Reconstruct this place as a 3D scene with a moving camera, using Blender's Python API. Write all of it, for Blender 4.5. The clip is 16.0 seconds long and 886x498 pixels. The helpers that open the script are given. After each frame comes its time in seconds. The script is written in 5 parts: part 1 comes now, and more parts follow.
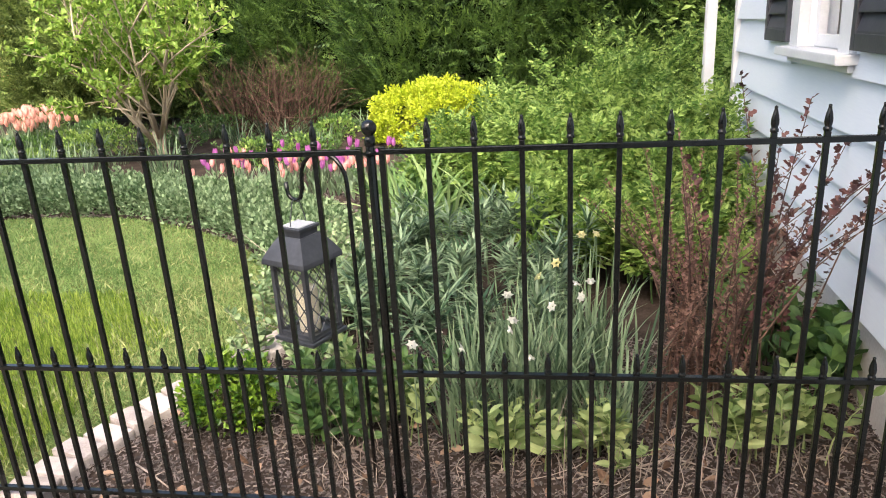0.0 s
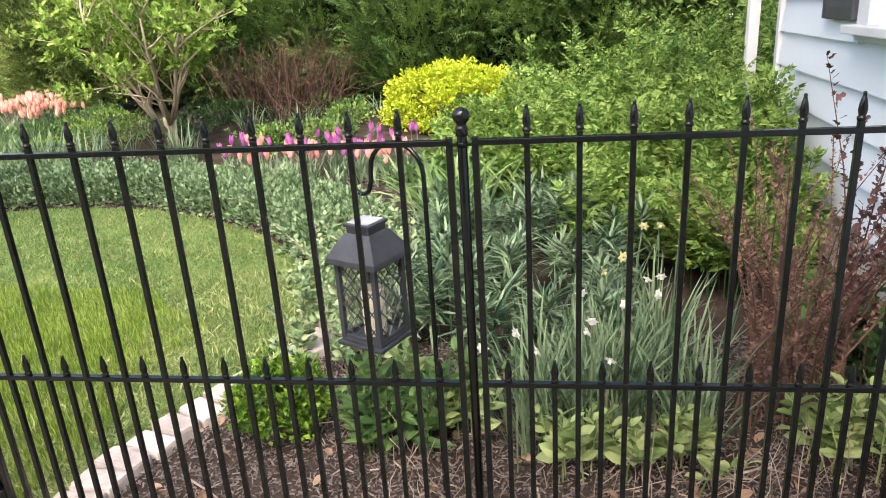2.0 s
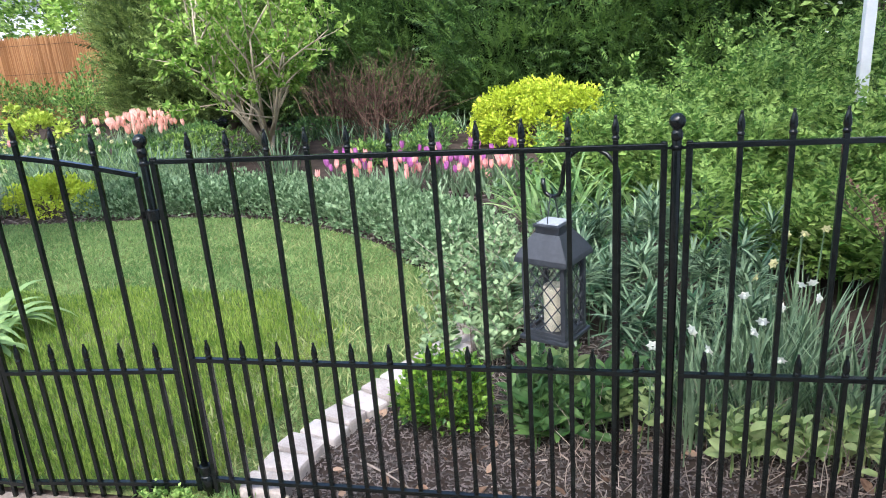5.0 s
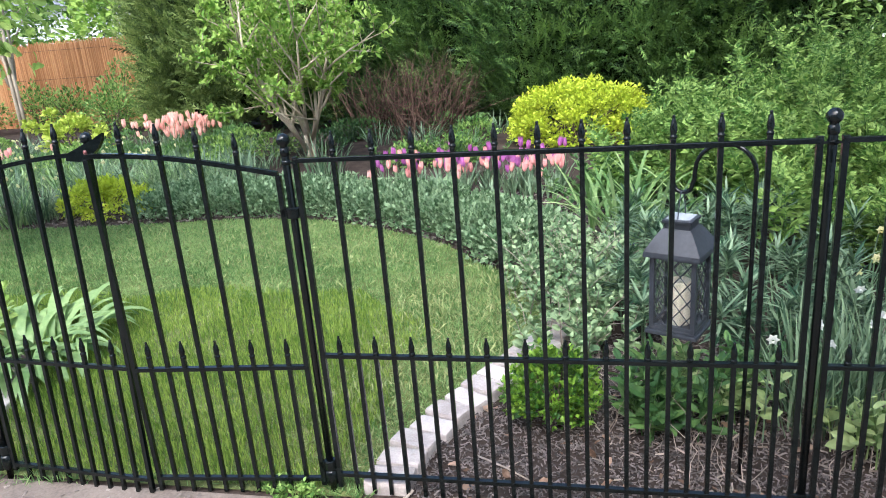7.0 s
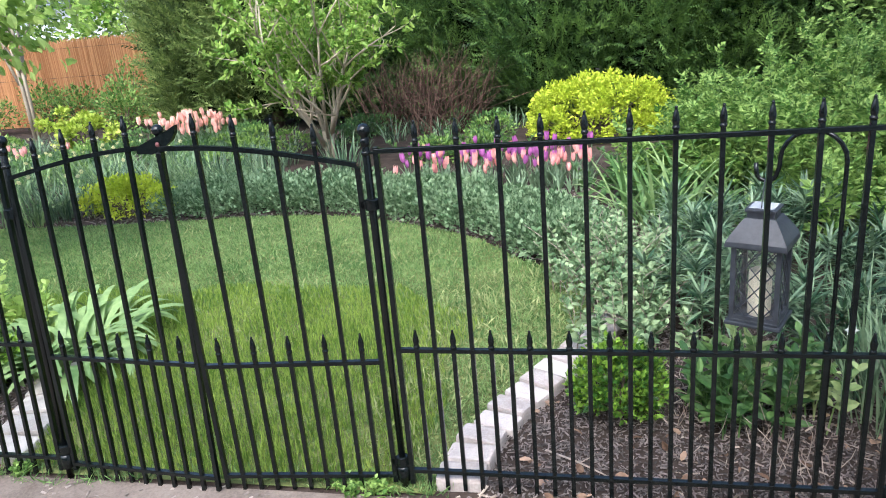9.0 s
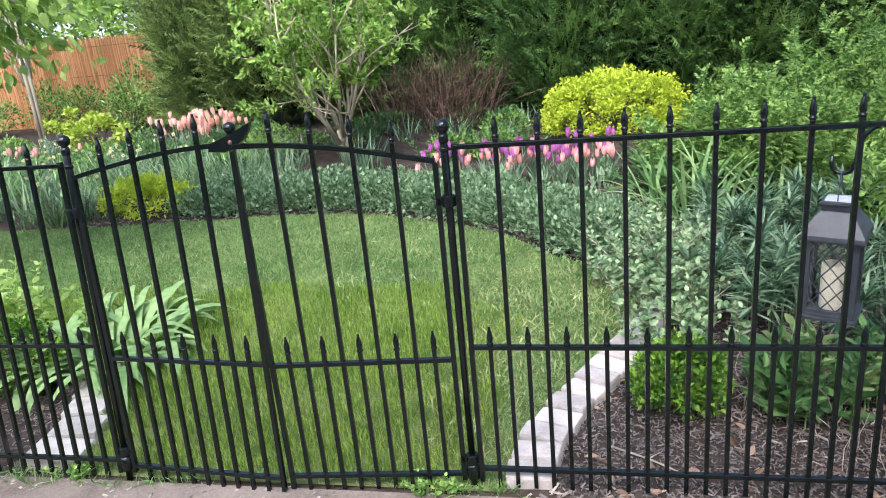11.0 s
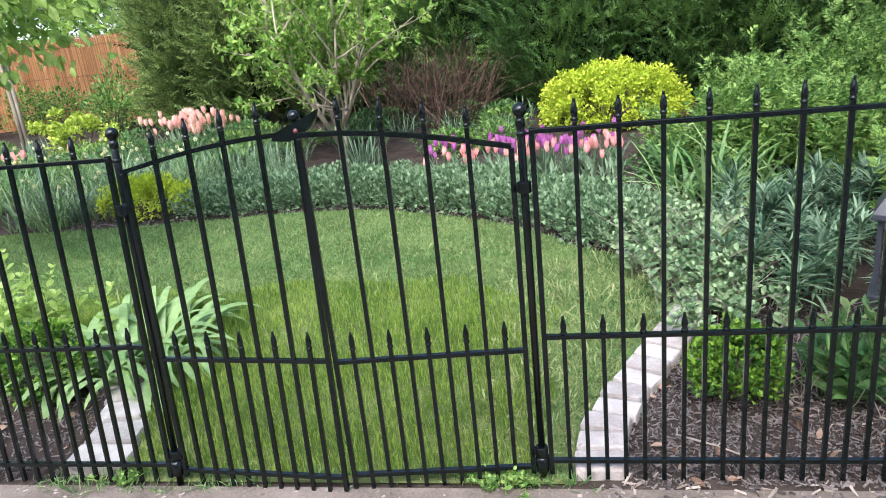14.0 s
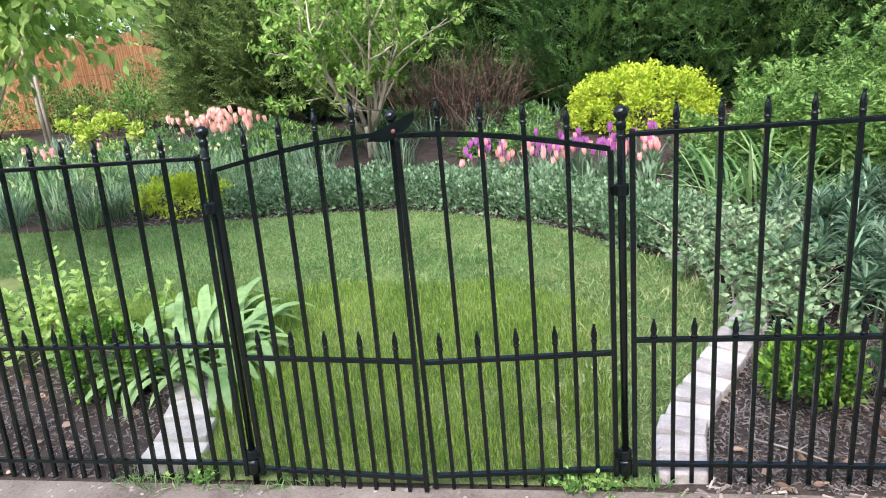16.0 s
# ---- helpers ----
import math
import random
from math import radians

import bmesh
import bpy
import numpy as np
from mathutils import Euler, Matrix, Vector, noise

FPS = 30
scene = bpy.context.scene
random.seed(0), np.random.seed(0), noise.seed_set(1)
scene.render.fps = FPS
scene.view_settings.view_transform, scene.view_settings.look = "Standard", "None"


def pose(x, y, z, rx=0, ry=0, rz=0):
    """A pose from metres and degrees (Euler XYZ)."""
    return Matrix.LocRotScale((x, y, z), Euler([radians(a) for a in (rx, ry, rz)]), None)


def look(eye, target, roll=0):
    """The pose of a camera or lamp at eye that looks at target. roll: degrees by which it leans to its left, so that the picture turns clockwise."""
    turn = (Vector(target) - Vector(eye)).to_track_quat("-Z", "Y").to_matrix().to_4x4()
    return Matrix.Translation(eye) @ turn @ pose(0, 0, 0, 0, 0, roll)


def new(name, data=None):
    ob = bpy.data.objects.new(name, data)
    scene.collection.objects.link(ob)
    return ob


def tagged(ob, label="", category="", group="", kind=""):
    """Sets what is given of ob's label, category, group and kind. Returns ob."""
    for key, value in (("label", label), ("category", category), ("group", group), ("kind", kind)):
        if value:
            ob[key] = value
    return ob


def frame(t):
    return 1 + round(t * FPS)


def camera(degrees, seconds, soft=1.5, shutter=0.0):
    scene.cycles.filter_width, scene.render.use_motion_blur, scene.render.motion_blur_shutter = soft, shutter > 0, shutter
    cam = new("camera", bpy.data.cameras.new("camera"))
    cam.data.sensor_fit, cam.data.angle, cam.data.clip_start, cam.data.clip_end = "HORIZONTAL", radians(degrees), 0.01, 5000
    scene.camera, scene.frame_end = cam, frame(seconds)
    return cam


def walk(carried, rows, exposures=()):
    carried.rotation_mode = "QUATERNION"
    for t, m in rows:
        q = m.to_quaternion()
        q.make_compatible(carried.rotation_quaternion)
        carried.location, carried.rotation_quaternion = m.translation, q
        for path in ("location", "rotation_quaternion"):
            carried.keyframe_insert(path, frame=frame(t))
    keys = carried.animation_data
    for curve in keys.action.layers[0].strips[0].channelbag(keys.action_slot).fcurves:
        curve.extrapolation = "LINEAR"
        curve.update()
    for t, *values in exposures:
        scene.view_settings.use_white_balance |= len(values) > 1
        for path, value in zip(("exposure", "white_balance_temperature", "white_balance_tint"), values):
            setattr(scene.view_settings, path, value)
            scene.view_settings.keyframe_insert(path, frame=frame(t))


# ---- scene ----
cam = camera(62.5, 16.0, soft=1.0)
PATH = [
    (0, (0.447, -1.797, 1.51), (0.161, 0.073, 0.861), -3.3),
    (0.5, (0.409, -1.749, 1.502), (0.13, 0.116, 0.835), -3.4),
    (1, (0.326, -1.688, 1.503), (0.052, 0.171, 0.818), -3.4),
    (1.5, (0.26, -1.639, 1.501), (-0.014, 0.218, 0.81), -3.4),
    (2, (0.187, -1.65, 1.502), (-0.091, 0.207, 0.812), -3.6),
    (2.5, (0.096, -1.711, 1.518), (-0.186, 0.15, 0.843), -3.5),
    (3, (0.015, -1.771, 1.515), (-0.299, 0.092, 0.859), -3.5),
    (3.5, (-0.05, -1.825, 1.525), (-0.393, 0.038, 0.884), -3.6),
    (4, (-0.084, -1.854, 1.519), (-0.457, 0.006, 0.885), -3.6),
    (6.5, (-0.475, -1.909, 1.528), (-0.906, -0.061, 0.896), -4.7),
    (7, (-0.569, -1.98, 1.542), (-0.995, -0.129, 0.915), -4.7),
    (7.5, (-0.635, -2.034, 1.545), (-1.06, -0.182, 0.923), -4.9),
    (8, (-0.69, -2.038, 1.534), (-1.112, -0.184, 0.912), -4.9),
    (8.5, (-0.756, -2.015, 1.529), (-1.177, -0.163, 0.902), -5.0),
    (9, (-0.822, -1.997, 1.533), (-1.241, -0.147, 0.899), -5.1),
    (11.5, (-1.124, -2.059, 1.545), (-1.512, -0.204, 0.905), -5.8),
    (12, (-1.177, -2.091, 1.543), (-1.542, -0.232, 0.903), -6.1),
    (12.5, (-1.215, -2.102, 1.541), (-1.566, -0.241, 0.899), -6.4),
    (13, (-1.257, -2.117, 1.538), (-1.592, -0.252, 0.897), -6.4),
    (13.5, (-1.304, -2.079, 1.531), (-1.635, -0.215, 0.886), -6.2),
    (14, (-1.364, -2.032, 1.527), (-1.699, -0.171, 0.876), -6.1),
    (14.5, (-1.415, -1.997, 1.521), (-1.761, -0.139, 0.868), -6.0),
    (15, (-1.501, -1.987, 1.539), (-1.843, -0.13, 0.879), -5.8),
    (15.5, (-1.58, -2.019, 1.549), (-1.921, -0.16, 0.894), -5.6),
    (16, (-1.626, -2.072, 1.552), (-1.97, -0.211, 0.906), -5.6),
]
EXPO, SKY, SUN = 1.72, 0.15, 1.5
walk(cam, [(t, look(eye, target, roll)) for t, eye, target, roll in PATH], [(0.0, EXPO + 0.16, 7050, 15), (2.0, EXPO + 0.14, 6900, 14), (3.5, EXPO + 0.05, 6150, 11), (6.5, EXPO - 0.08, 5700, 9), (16.0, EXPO - 0.1, 5700, 9)])

# ---- light: bright overcast evening ----
world = bpy.data.worlds.new("overcast_sky")
scene.world = world
world.use_nodes = True
wn = world.node_tree
sky = wn.nodes.new("ShaderNodeTexSky")
sky.sky_type = "NISHITA"
sky.sun_disc = False
sky.sun_elevation, sky.sun_rotation = radians(48), radians(200)
sky.air_density, sky.dust_density, sky.ozone_density = 1.0, 4.0, 1.0
wn.links.new(sky.outputs[0], wn.nodes["Background"].inputs[0])
wn.nodes["Background"].inputs[1].default_value = SKY
sun = new("sun", bpy.data.lights.new("sun", "SUN"))
sun.data.energy, sun.data.angle, sun.data.color = SUN, radians(25), (1.0, 0.96, 0.9)
sun.matrix_world = look((2, -6, 9), (0, 0, 0))

R = np.random.RandomState(7)


# ---- materials ----
def mat(name, c1, c2, rough=0.6, scale=12.0, bump=0.0, metal=0.0, island=0.0, objrand=0.0, trans=0.0, fine=90.0, spec=0.5, stretch=(1, 1, 1), coat=0.0):
    """Two-scale noise between two colours; island/objrand vary the value piece by piece; trans lets light through leaves."""
    m = bpy.data.materials.new(name)
    m.use_nodes = True
    nt = m.node_tree
    n, l = nt.nodes, nt.links
    bsdf = n["Principled BSDF"]
    geo = n.new("ShaderNodeNewGeometry")
    mp = n.new("ShaderNodeMapping")
    mp.inputs["Scale"].default_value = stretch
    l.new(geo.outputs["Position"], mp.inputs["Vector"])
    a = n.new("ShaderNodeTexNoise")
    a.inputs["Scale"].default_value, a.inputs["Detail"].default_value = scale, 4
    b = n.new("ShaderNodeTexNoise")
    b.inputs["Scale"].default_value, b.inputs["Detail"].default_value = fine, 3
    for x in (a, b):
        l.new(mp.outputs[0], x.inputs["Vector"])
    add = n.new("ShaderNodeMath")
    add.operation = "MULTIPLY_ADD"
    add.inputs[1].default_value = 0.6
    l.new(a.outputs["Fac"], add.inputs[0])
    half = n.new("ShaderNodeMath")
    half.operation = "MULTIPLY"
    half.inputs[1].default_value = 0.4
    l.new(b.outputs["Fac"], half.inputs[0])
    l.new(half.outputs[0], add.inputs[2])
    fac = add.outputs[0]
    rng = n.new("ShaderNodeMapRange")
    rng.inputs[1].default_value, rng.inputs[2].default_value = 0.34, 0.66
    if island:
        w = n.new("ShaderNodeMath")
        w.operation = "MULTIPLY_ADD"
        w.inputs[1].default_value = island
        off = n.new("ShaderNodeMath")
        off.operation = "SUBTRACT"
        off.inputs[1].default_value = island / 2
        l.new(geo.outputs["Random Per Island"], w.inputs[0])
        l.new(fac, off.inputs[0])
        l.new(off.outputs[0], w.inputs[2])
        fac = w.outputs[0]
    if objrand:
        oi = n.new("ShaderNodeObjectInfo")
        w = n.new("ShaderNodeMath")
        w.operation = "MULTIPLY_ADD"
        w.inputs[1].default_value = objrand
        off = n.new("ShaderNodeMath")
        off.operation = "SUBTRACT"
        off.inputs[1].default_value = objrand / 2
        l.new(oi.outputs["Random"], w.inputs[0])
        l.new(fac, off.inputs[0])
        l.new(off.outputs[0], w.inputs[2])
        fac = w.outputs[0]
    l.new(fac, rng.inputs[0])
    mix = n.new("ShaderNodeMix")
    mix.data_type = "RGBA"
    mix.inputs[6].default_value, mix.inputs[7].default_value = (*c1, 1), (*c2, 1)
    l.new(rng.outputs[0], mix.inputs[0])
    l.new(mix.outputs[2], bsdf.inputs["Base Color"])
    bsdf.inputs["Roughness"].default_value, bsdf.inputs["Metallic"].default_value = rough, metal
    bsdf.inputs["Specular IOR Level"].default_value = spec
    bsdf.inputs["Coat Weight"].default_value = coat
    if bump:
        bp = n.new("ShaderNodeBump")
        bp.inputs["Strength"].default_value, bp.inputs["Distance"].default_value = bump, 0.01
        l.new(add.outputs[0], bp.inputs["Height"])
        l.new(bp.outputs[0], bsdf.inputs["Normal"])
    if trans:
        tr = n.new("ShaderNodeBsdfTranslucent")
        l.new(mix.outputs[2], tr.inputs["Color"])
        ms = n.new("ShaderNodeMixShader")
        ms.inputs[0].default_value = trans
        l.new(bsdf.outputs[0], ms.inputs[1])
        l.new(tr.outputs[0], ms.inputs[2])
        l.new(ms.outputs[0], n["Material Output"].inputs["Surface"])
    return m


def leaf_mat(name, c1, c2, rough=0.55, trans=0.3, island=0.5, scale=3.0):
    return mat(name, c1, c2, rough, scale, island=island, trans=trans, fine=25, spec=0.35)


M_IRON = mat("black_painted_steel", (0.0018, 0.003, 0.003), (0.005, 0.0075, 0.007), 0.24, 30, 0.04, island=0.1, spec=0.26, coat=0.22)
M_SOIL = mat("dark_mulch_soil", (0.028, 0.021, 0.017), (0.075, 0.056, 0.046), 0.95, 8, 0.9, fine=70, spec=0.08)
M_DIRT = mat("sandy_dirt", (0.1, 0.08, 0.066), (0.21, 0.172, 0.145), 0.95, 5, 0.7, fine=110, spec=0.15)
M_TURF = mat("turf_soil", (0.07, 0.085, 0.03), (0.2, 0.22, 0.075), 0.95, 3, 0.6, fine=120, spec=0.1)
M_GRASS = leaf_mat("grass_blades", (0.075, 0.165, 0.042), (0.27, 0.385, 0.135), 0.6, 0.4, 0.4, 2.4)
M_SOWN = leaf_mat("young_grass_shoots", (0.13, 0.225, 0.03), (0.35, 0.45, 0.09), 0.6, 0.45, 0.5, 3.0)
M_THATCH = leaf_mat("dry_clippings", (0.2, 0.26, 0.09), (0.38, 0.41, 0.18), 0.8, 0.3)
M_CHIP = mat("mulch_chips", (0.05, 0.041, 0.038), (0.205, 0.17, 0.156), 0.95, 20, 0.3, island=0.45)
M_PEBBLE = mat("pebbles", (0.13, 0.105, 0.09), (0.31, 0.26, 0.225), 0.9, 30, 0.2, island=0.6)
M_DRY = mat("dead_leaves", (0.13, 0.075, 0.045), (0.38, 0.25, 0.17), 0.85, 25, island=0.6, trans=0.15)
M_STRAW = mat("dry_stems", (0.2, 0.155, 0.125), (0.42, 0.35, 0.29), 0.85, 25, island=0.5)
M_BRICK = mat("pale_concrete_brick", (0.31, 0.265, 0.242), (0.51, 0.452, 0.42), 0.92, 14, 0.6, objrand=0.2, fine=140)
M_FLAG = mat("grey_edging_stone", (0.26, 0.235, 0.21), (0.46, 0.42, 0.38), 0.92, 14, 0.6, objrand=0.2, fine=140)
M_SIDING = mat("white_siding", (0.56, 0.635, 0.7), (0.63, 0.695, 0.755), 0.5, 1.2, 0.05, objrand=0.1, fine=60, stretch=(1, 0.2, 3))
M_TRIM = mat("white_trim_paint", (0.53, 0.56, 0.58), (0.62, 0.645, 0.66), 0.45, 6, 0.05, fine=80)
M_SHUT = mat("charcoal_shutter", (0.03, 0.033, 0.042), (0.055, 0.058, 0.07), 0.45, 10, 0.1, objrand=0.1)
M_FOUND = mat("concrete_foundation", (0.42, 0.41, 0.38), (0.58, 0.57, 0.54), 0.9, 6, 0.4)
M_UNSEENWALL = mat("unseen_dark_wall", (0.06, 0.06, 0.05), (0.11, 0.11, 0.09), 0.9, 2, 0.3)
M_REED = mat("orange_reed_screen", (0.36, 0.165, 0.062), (0.58, 0.31, 0.14), 0.8, 2.5, 0.2, island=0.5, stretch=(1, 1, 0.2))
M_CYP = leaf_mat("cypress_green", (0.014, 0.044, 0.013), (0.1, 0.18, 0.045), 0.6, 0.2, 0.3, 0.9)
M_CYPTIP = leaf_mat("cypress_young_tips", (0.035, 0.09, 0.02), (0.15, 0.25, 0.055), 0.55, 0.25, 0.3, 1.2)
M_CYPY = leaf_mat("cypress_olive", (0.035, 0.07, 0.018), (0.16, 0.22, 0.06), 0.6, 0.25, 0.3, 0.9)
M_CYPYTIP = leaf_mat("cypress_olive_tips", (0.1, 0.16, 0.035), (0.27, 0.34, 0.1), 0.55, 0.28, 0.35, 1.2)
# near-black colour standing for the shade deep between cypress boughs
M_CROWNSHADE = mat("painted_crown_shade", (0.006, 0.009, 0.004), (0.012, 0.018, 0.008), 0.95, 6, 0.5, spec=0.0)
M_BARK = mat("pale_bark", (0.28, 0.225, 0.155), (0.52, 0.44, 0.33), 0.9, 9, 0.6, stretch=(1, 1, 0.25))
M_BARKD = mat("dark_bark", (0.06, 0.045, 0.035), (0.14, 0.1, 0.075), 0.9, 9, 0.6, stretch=(1, 1, 0.25))
M_LIME = leaf_mat("fresh_green_leaf", (0.14, 0.27, 0.035), (0.4, 0.55, 0.12), 0.5, 0.4)
M_LIMEB = leaf_mat("sunlit_pale_leaf", (0.26, 0.39, 0.08), (0.52, 0.65, 0.2), 0.5, 0.55)
M_GOLD = leaf_mat("golden_leaf", (0.31, 0.42, 0.018), (0.6, 0.67, 0.06), 0.5, 0.3, 0.3)
M_GOLDG = leaf_mat("yellow_green_leaf", (0.26, 0.36, 0.03), (0.52, 0.6, 0.1), 0.55, 0.3, 0.4)
M_ELDER = leaf_mat("light_green_leaf", (0.075, 0.165, 0.026), (0.31, 0.45, 0.115), 0.55, 0.35)
M_MID = leaf_mat("mid_green_leaf", (0.045, 0.11, 0.03), (0.14, 0.25, 0.07), 0.5, 0.3)
M_CAT = leaf_mat("grey_green_leaf", (0.065, 0.125, 0.05), (0.25, 0.35, 0.19), 0.65, 0.25)
M_SILVER = leaf_mat("silver_green_leaf", (0.1, 0.175, 0.075), (0.31, 0.41, 0.21), 0.7, 0.25)
M_SAGE = leaf_mat("soft_green_leaf", (0.17, 0.26, 0.085), (0.45, 0.54, 0.24), 0.65, 0.35)
M_BOX = leaf_mat("boxwood_leaf", (0.035, 0.1, 0.012), (0.2, 0.34, 0.035), 0.4, 0.25)
M_STRAPG = leaf_mat("bluish_strap_leaf", (0.048, 0.1, 0.05), (0.23, 0.325, 0.185), 0.5, 0.28)
M_STRAPL = leaf_mat("fresh_strap_leaf", (0.11, 0.215, 0.06), (0.36, 0.49, 0.2), 0.45, 0.35)
M_LILY = leaf_mat("lily_leaf", (0.026, 0.07, 0.03), (0.22, 0.31, 0.18), 0.45, 0.22)
M_PURPLE = leaf_mat("purple_leaf", (0.05, 0.024, 0.022), (0.155, 0.068, 0.06), 0.5, 0.25)
M_RUST = leaf_mat("rust_brown_leaf", (0.12, 0.066, 0.05), (0.31, 0.185, 0.14), 0.7, 0.3)
M_RUSTWOOD = mat("reddish_twigs", (0.065, 0.038, 0.028), (0.15, 0.09, 0.064), 0.85, 20, island=0.5)
M_BROWNTWIG = mat("brown_twigs", (0.05, 0.03, 0.022), (0.15, 0.095, 0.07), 0.9, 9, island=0.5, spec=0.1)
M_PEACH = leaf_mat("peach_petal", (0.74, 0.36, 0.29), (0.9, 0.56, 0.47), 0.45, 0.35)
M_PINK = leaf_mat("pink_petal", (0.74, 0.27, 0.27), (0.88, 0.48, 0.43), 0.45, 0.35)
M_VIOLET = leaf_mat("violet_petal", (0.31, 0.06, 0.27), (0.53, 0.18, 0.46), 0.45, 0.35)
M_WHITE = leaf_mat("white_petal", (0.75, 0.75, 0.66), (0.88, 0.88, 0.82), 0.5, 0.3)
M_CREAM = leaf_mat("cream_petal", (0.62, 0.58, 0.26), (0.82, 0.78, 0.45), 0.5, 0.3)
M_LANT = mat("dark_grey_lantern_metal", (0.02, 0.024, 0.03), (0.038, 0.043, 0.052), 0.42, 25, 0.08, spec=0.5)
M_PANEL = mat("solar_panel_glass", (0.35, 0.37, 0.4), (0.45, 0.47, 0.5), 0.15, 10, spec=0.6)
M_CANDLE = mat("ivory_wax", (0.8, 0.74, 0.56), (0.88, 0.83, 0.67), 0.5, 10, trans=0.2, fine=60)
M_BLUE = mat("cobalt_glaze", (0.006, 0.02, 0.2), (0.012, 0.04, 0.32), 0.12, 10, coat=0.5)
M_RED = mat("red_sticker", (0.1, 0.03, 0.03), (0.16, 0.05, 0.045), 0.5, 20)
M_ROOF = mat("grey_shingle", (0.1, 0.11, 0.13), (0.18, 0.19, 0.21), 0.9, 6, 0.3)
M_ROOM = mat("pale_curtain", (0.3, 0.3, 0.29), (0.4, 0.4, 0.38), 0.9, 5)


def glass(name):
    """Thin clear pane: lets light straight through, with a faint reflection."""
    m = bpy.data.materials.new(name)
    m.use_nodes = True
    n, l = m.node_tree.nodes, m.node_tree.links
    tr, gl, mx = n.new("ShaderNodeBsdfTransparent"), n.new("ShaderNodeBsdfGlossy"), n.new("ShaderNodeMixShader")
    gl.inputs["Roughness"].default_value, mx.inputs[0].default_value = 0.03, 0.06
    l.new(tr.outputs[0], mx.inputs[1])
    l.new(gl.outputs[0], mx.inputs[2])
    l.new(mx.outputs[0], n["Material Output"].inputs["Surface"])
    return m


M_GLASS = glass("clear_glass")


# ---- mesh tools ----
def mesh_of(name, verts, faces, material, smooth=False):
    me = bpy.data.meshes.new(name)
    me.from_pydata([tuple(v) for v in verts] if not isinstance(verts, np.ndarray) else verts.tolist(), [], faces if not isinstance(faces, np.ndarray) else faces.tolist())
    me.materials.append(material)
    if smooth:
        me.polygons.foreach_set("use_smooth", [True] * len(me.polygons))
    me.update()
    return me


def place(name, me, parent=None, label="", m=None):
    ob = new(name, me)
    if parent is not None:
        ob.parent = parent
    if m is not None:
        ob.matrix_basis = m
    if label:
        ob["label"] = label
    return ob


def thing(name, at, label, category, group="", kind=""):
    e = new(name)
    e.empty_display_size = 0.1
    e.location = at
    return tagged(e, label, category, group, kind)


class Geo:
    """Collects vertices and faces of one mesh."""

    def __init__(self):
        self.v, self.f = [], []

    def add(self, verts, faces):
        k = len(self.v)
        self.v.extend([tuple(p) for p in verts])
        self.f.extend([tuple(i + k for i in f) for f in faces])
        return self

    def box(self, x0, y0, z0, x1, y1, z1, bev=0.0):
        bm = bmesh.new()
        bmesh.ops.create_cube(bm, size=1, matrix=Matrix.Translation(((x0 + x1) / 2, (y0 + y1) / 2, (z0 + z1) / 2)) @ Matrix.Diagonal((x1 - x0, y1 - y0, z1 - z0, 1)))
        if bev:
            bmesh.ops.bevel(bm, geom=list(bm.edges), offset=bev, segments=2, affect="EDGES", profile=0.6)
        bm.verts.ensure_lookup_table()
        self.add([v.co for v in bm.verts], [[v.index for v in f.verts] for f in bm.faces])
        bm.free()
        return self

    def lathe(self, profile, sides=10, at=(0, 0, 0)):
        vs, fs = [], []
        for r, z in profile:
            for i in range(sides):
                a = 2 * math.pi * i / sides
                vs.append((at[0] + r * math.cos(a), at[1] + r * math.sin(a), at[2] + z))
        for j in range(len(profile) - 1):
            for i in range(sides):
                i2 = (i + 1) % sides
                fs.append((j * sides + i, j * sides + i2, (j + 1) * sides + i2, (j + 1) * sides + i))
        fs.append(tuple(range(sides))[::-1])
        fs.append(tuple((len(profile) - 1) * sides + i for i in range(sides)))
        return self.add(vs, fs)

    def tube(self, pts, radii, sides=5):
        pts = [Vector(p) for p in pts]
        if isinstance(radii, (int, float)):
            radii = [radii] * len(pts)
        vs, fs = [], []
        ref = Vector((0.31, 0.87, 0.12))
        for k, p in enumerate(pts):
            d = (pts[min(k + 1, len(pts) - 1)] - pts[max(k - 1, 0)]).normalized()
            s = d.cross(ref)
            s = s.normalized() if s.length > 1e-4 else d.orthogonal().normalized()
            u = s.cross(d)
            for i in range(sides):
                a = 2 * math.pi * i / sides
                vs.append(p + radii[k] * (math.cos(a) * s + math.sin(a) * u))
        for j in range(len(pts) - 1):
            for i in range(sides):
                i2 = (i + 1) % sides
                fs.append((j * sides + i, j * sides + i2, (j + 1) * sides + i2, (j + 1) * sides + i))
        fs.append(tuple(range(sides))[::-1])
        fs.append(tuple((len(pts) - 1) * sides + i for i in range(sides)))
        return self.add(vs, fs)

    def mesh(self, name, material, smooth=False):
        return mesh_of(name, self.v, self.f, material, smooth)


LEAF2 = ([(0, 0, 0), (0.42, 0.5, 0.09), (1, 0, -0.08), (0.42, -0.5, 0.09)], [(0, 2, 1), (0, 3, 2)])
LEAF6 = ([(0, 0, 0), (0.22, 0.36, 0.06), (0.55, 0.5, 0.05), (0.85, 0.27, -0.04), (1, 0, -0.14), (0.85, -0.27, -0.04), (0.55, -0.5, 0.05), (0.22, -0.36, 0.06), (0.45, 0, 0.0)],
         [(8, 1, 0), (8, 2, 1), (8, 3, 2), (8, 4, 3), (8, 5, 4), (8, 6, 5), (8, 7, 6), (8, 0, 7)])


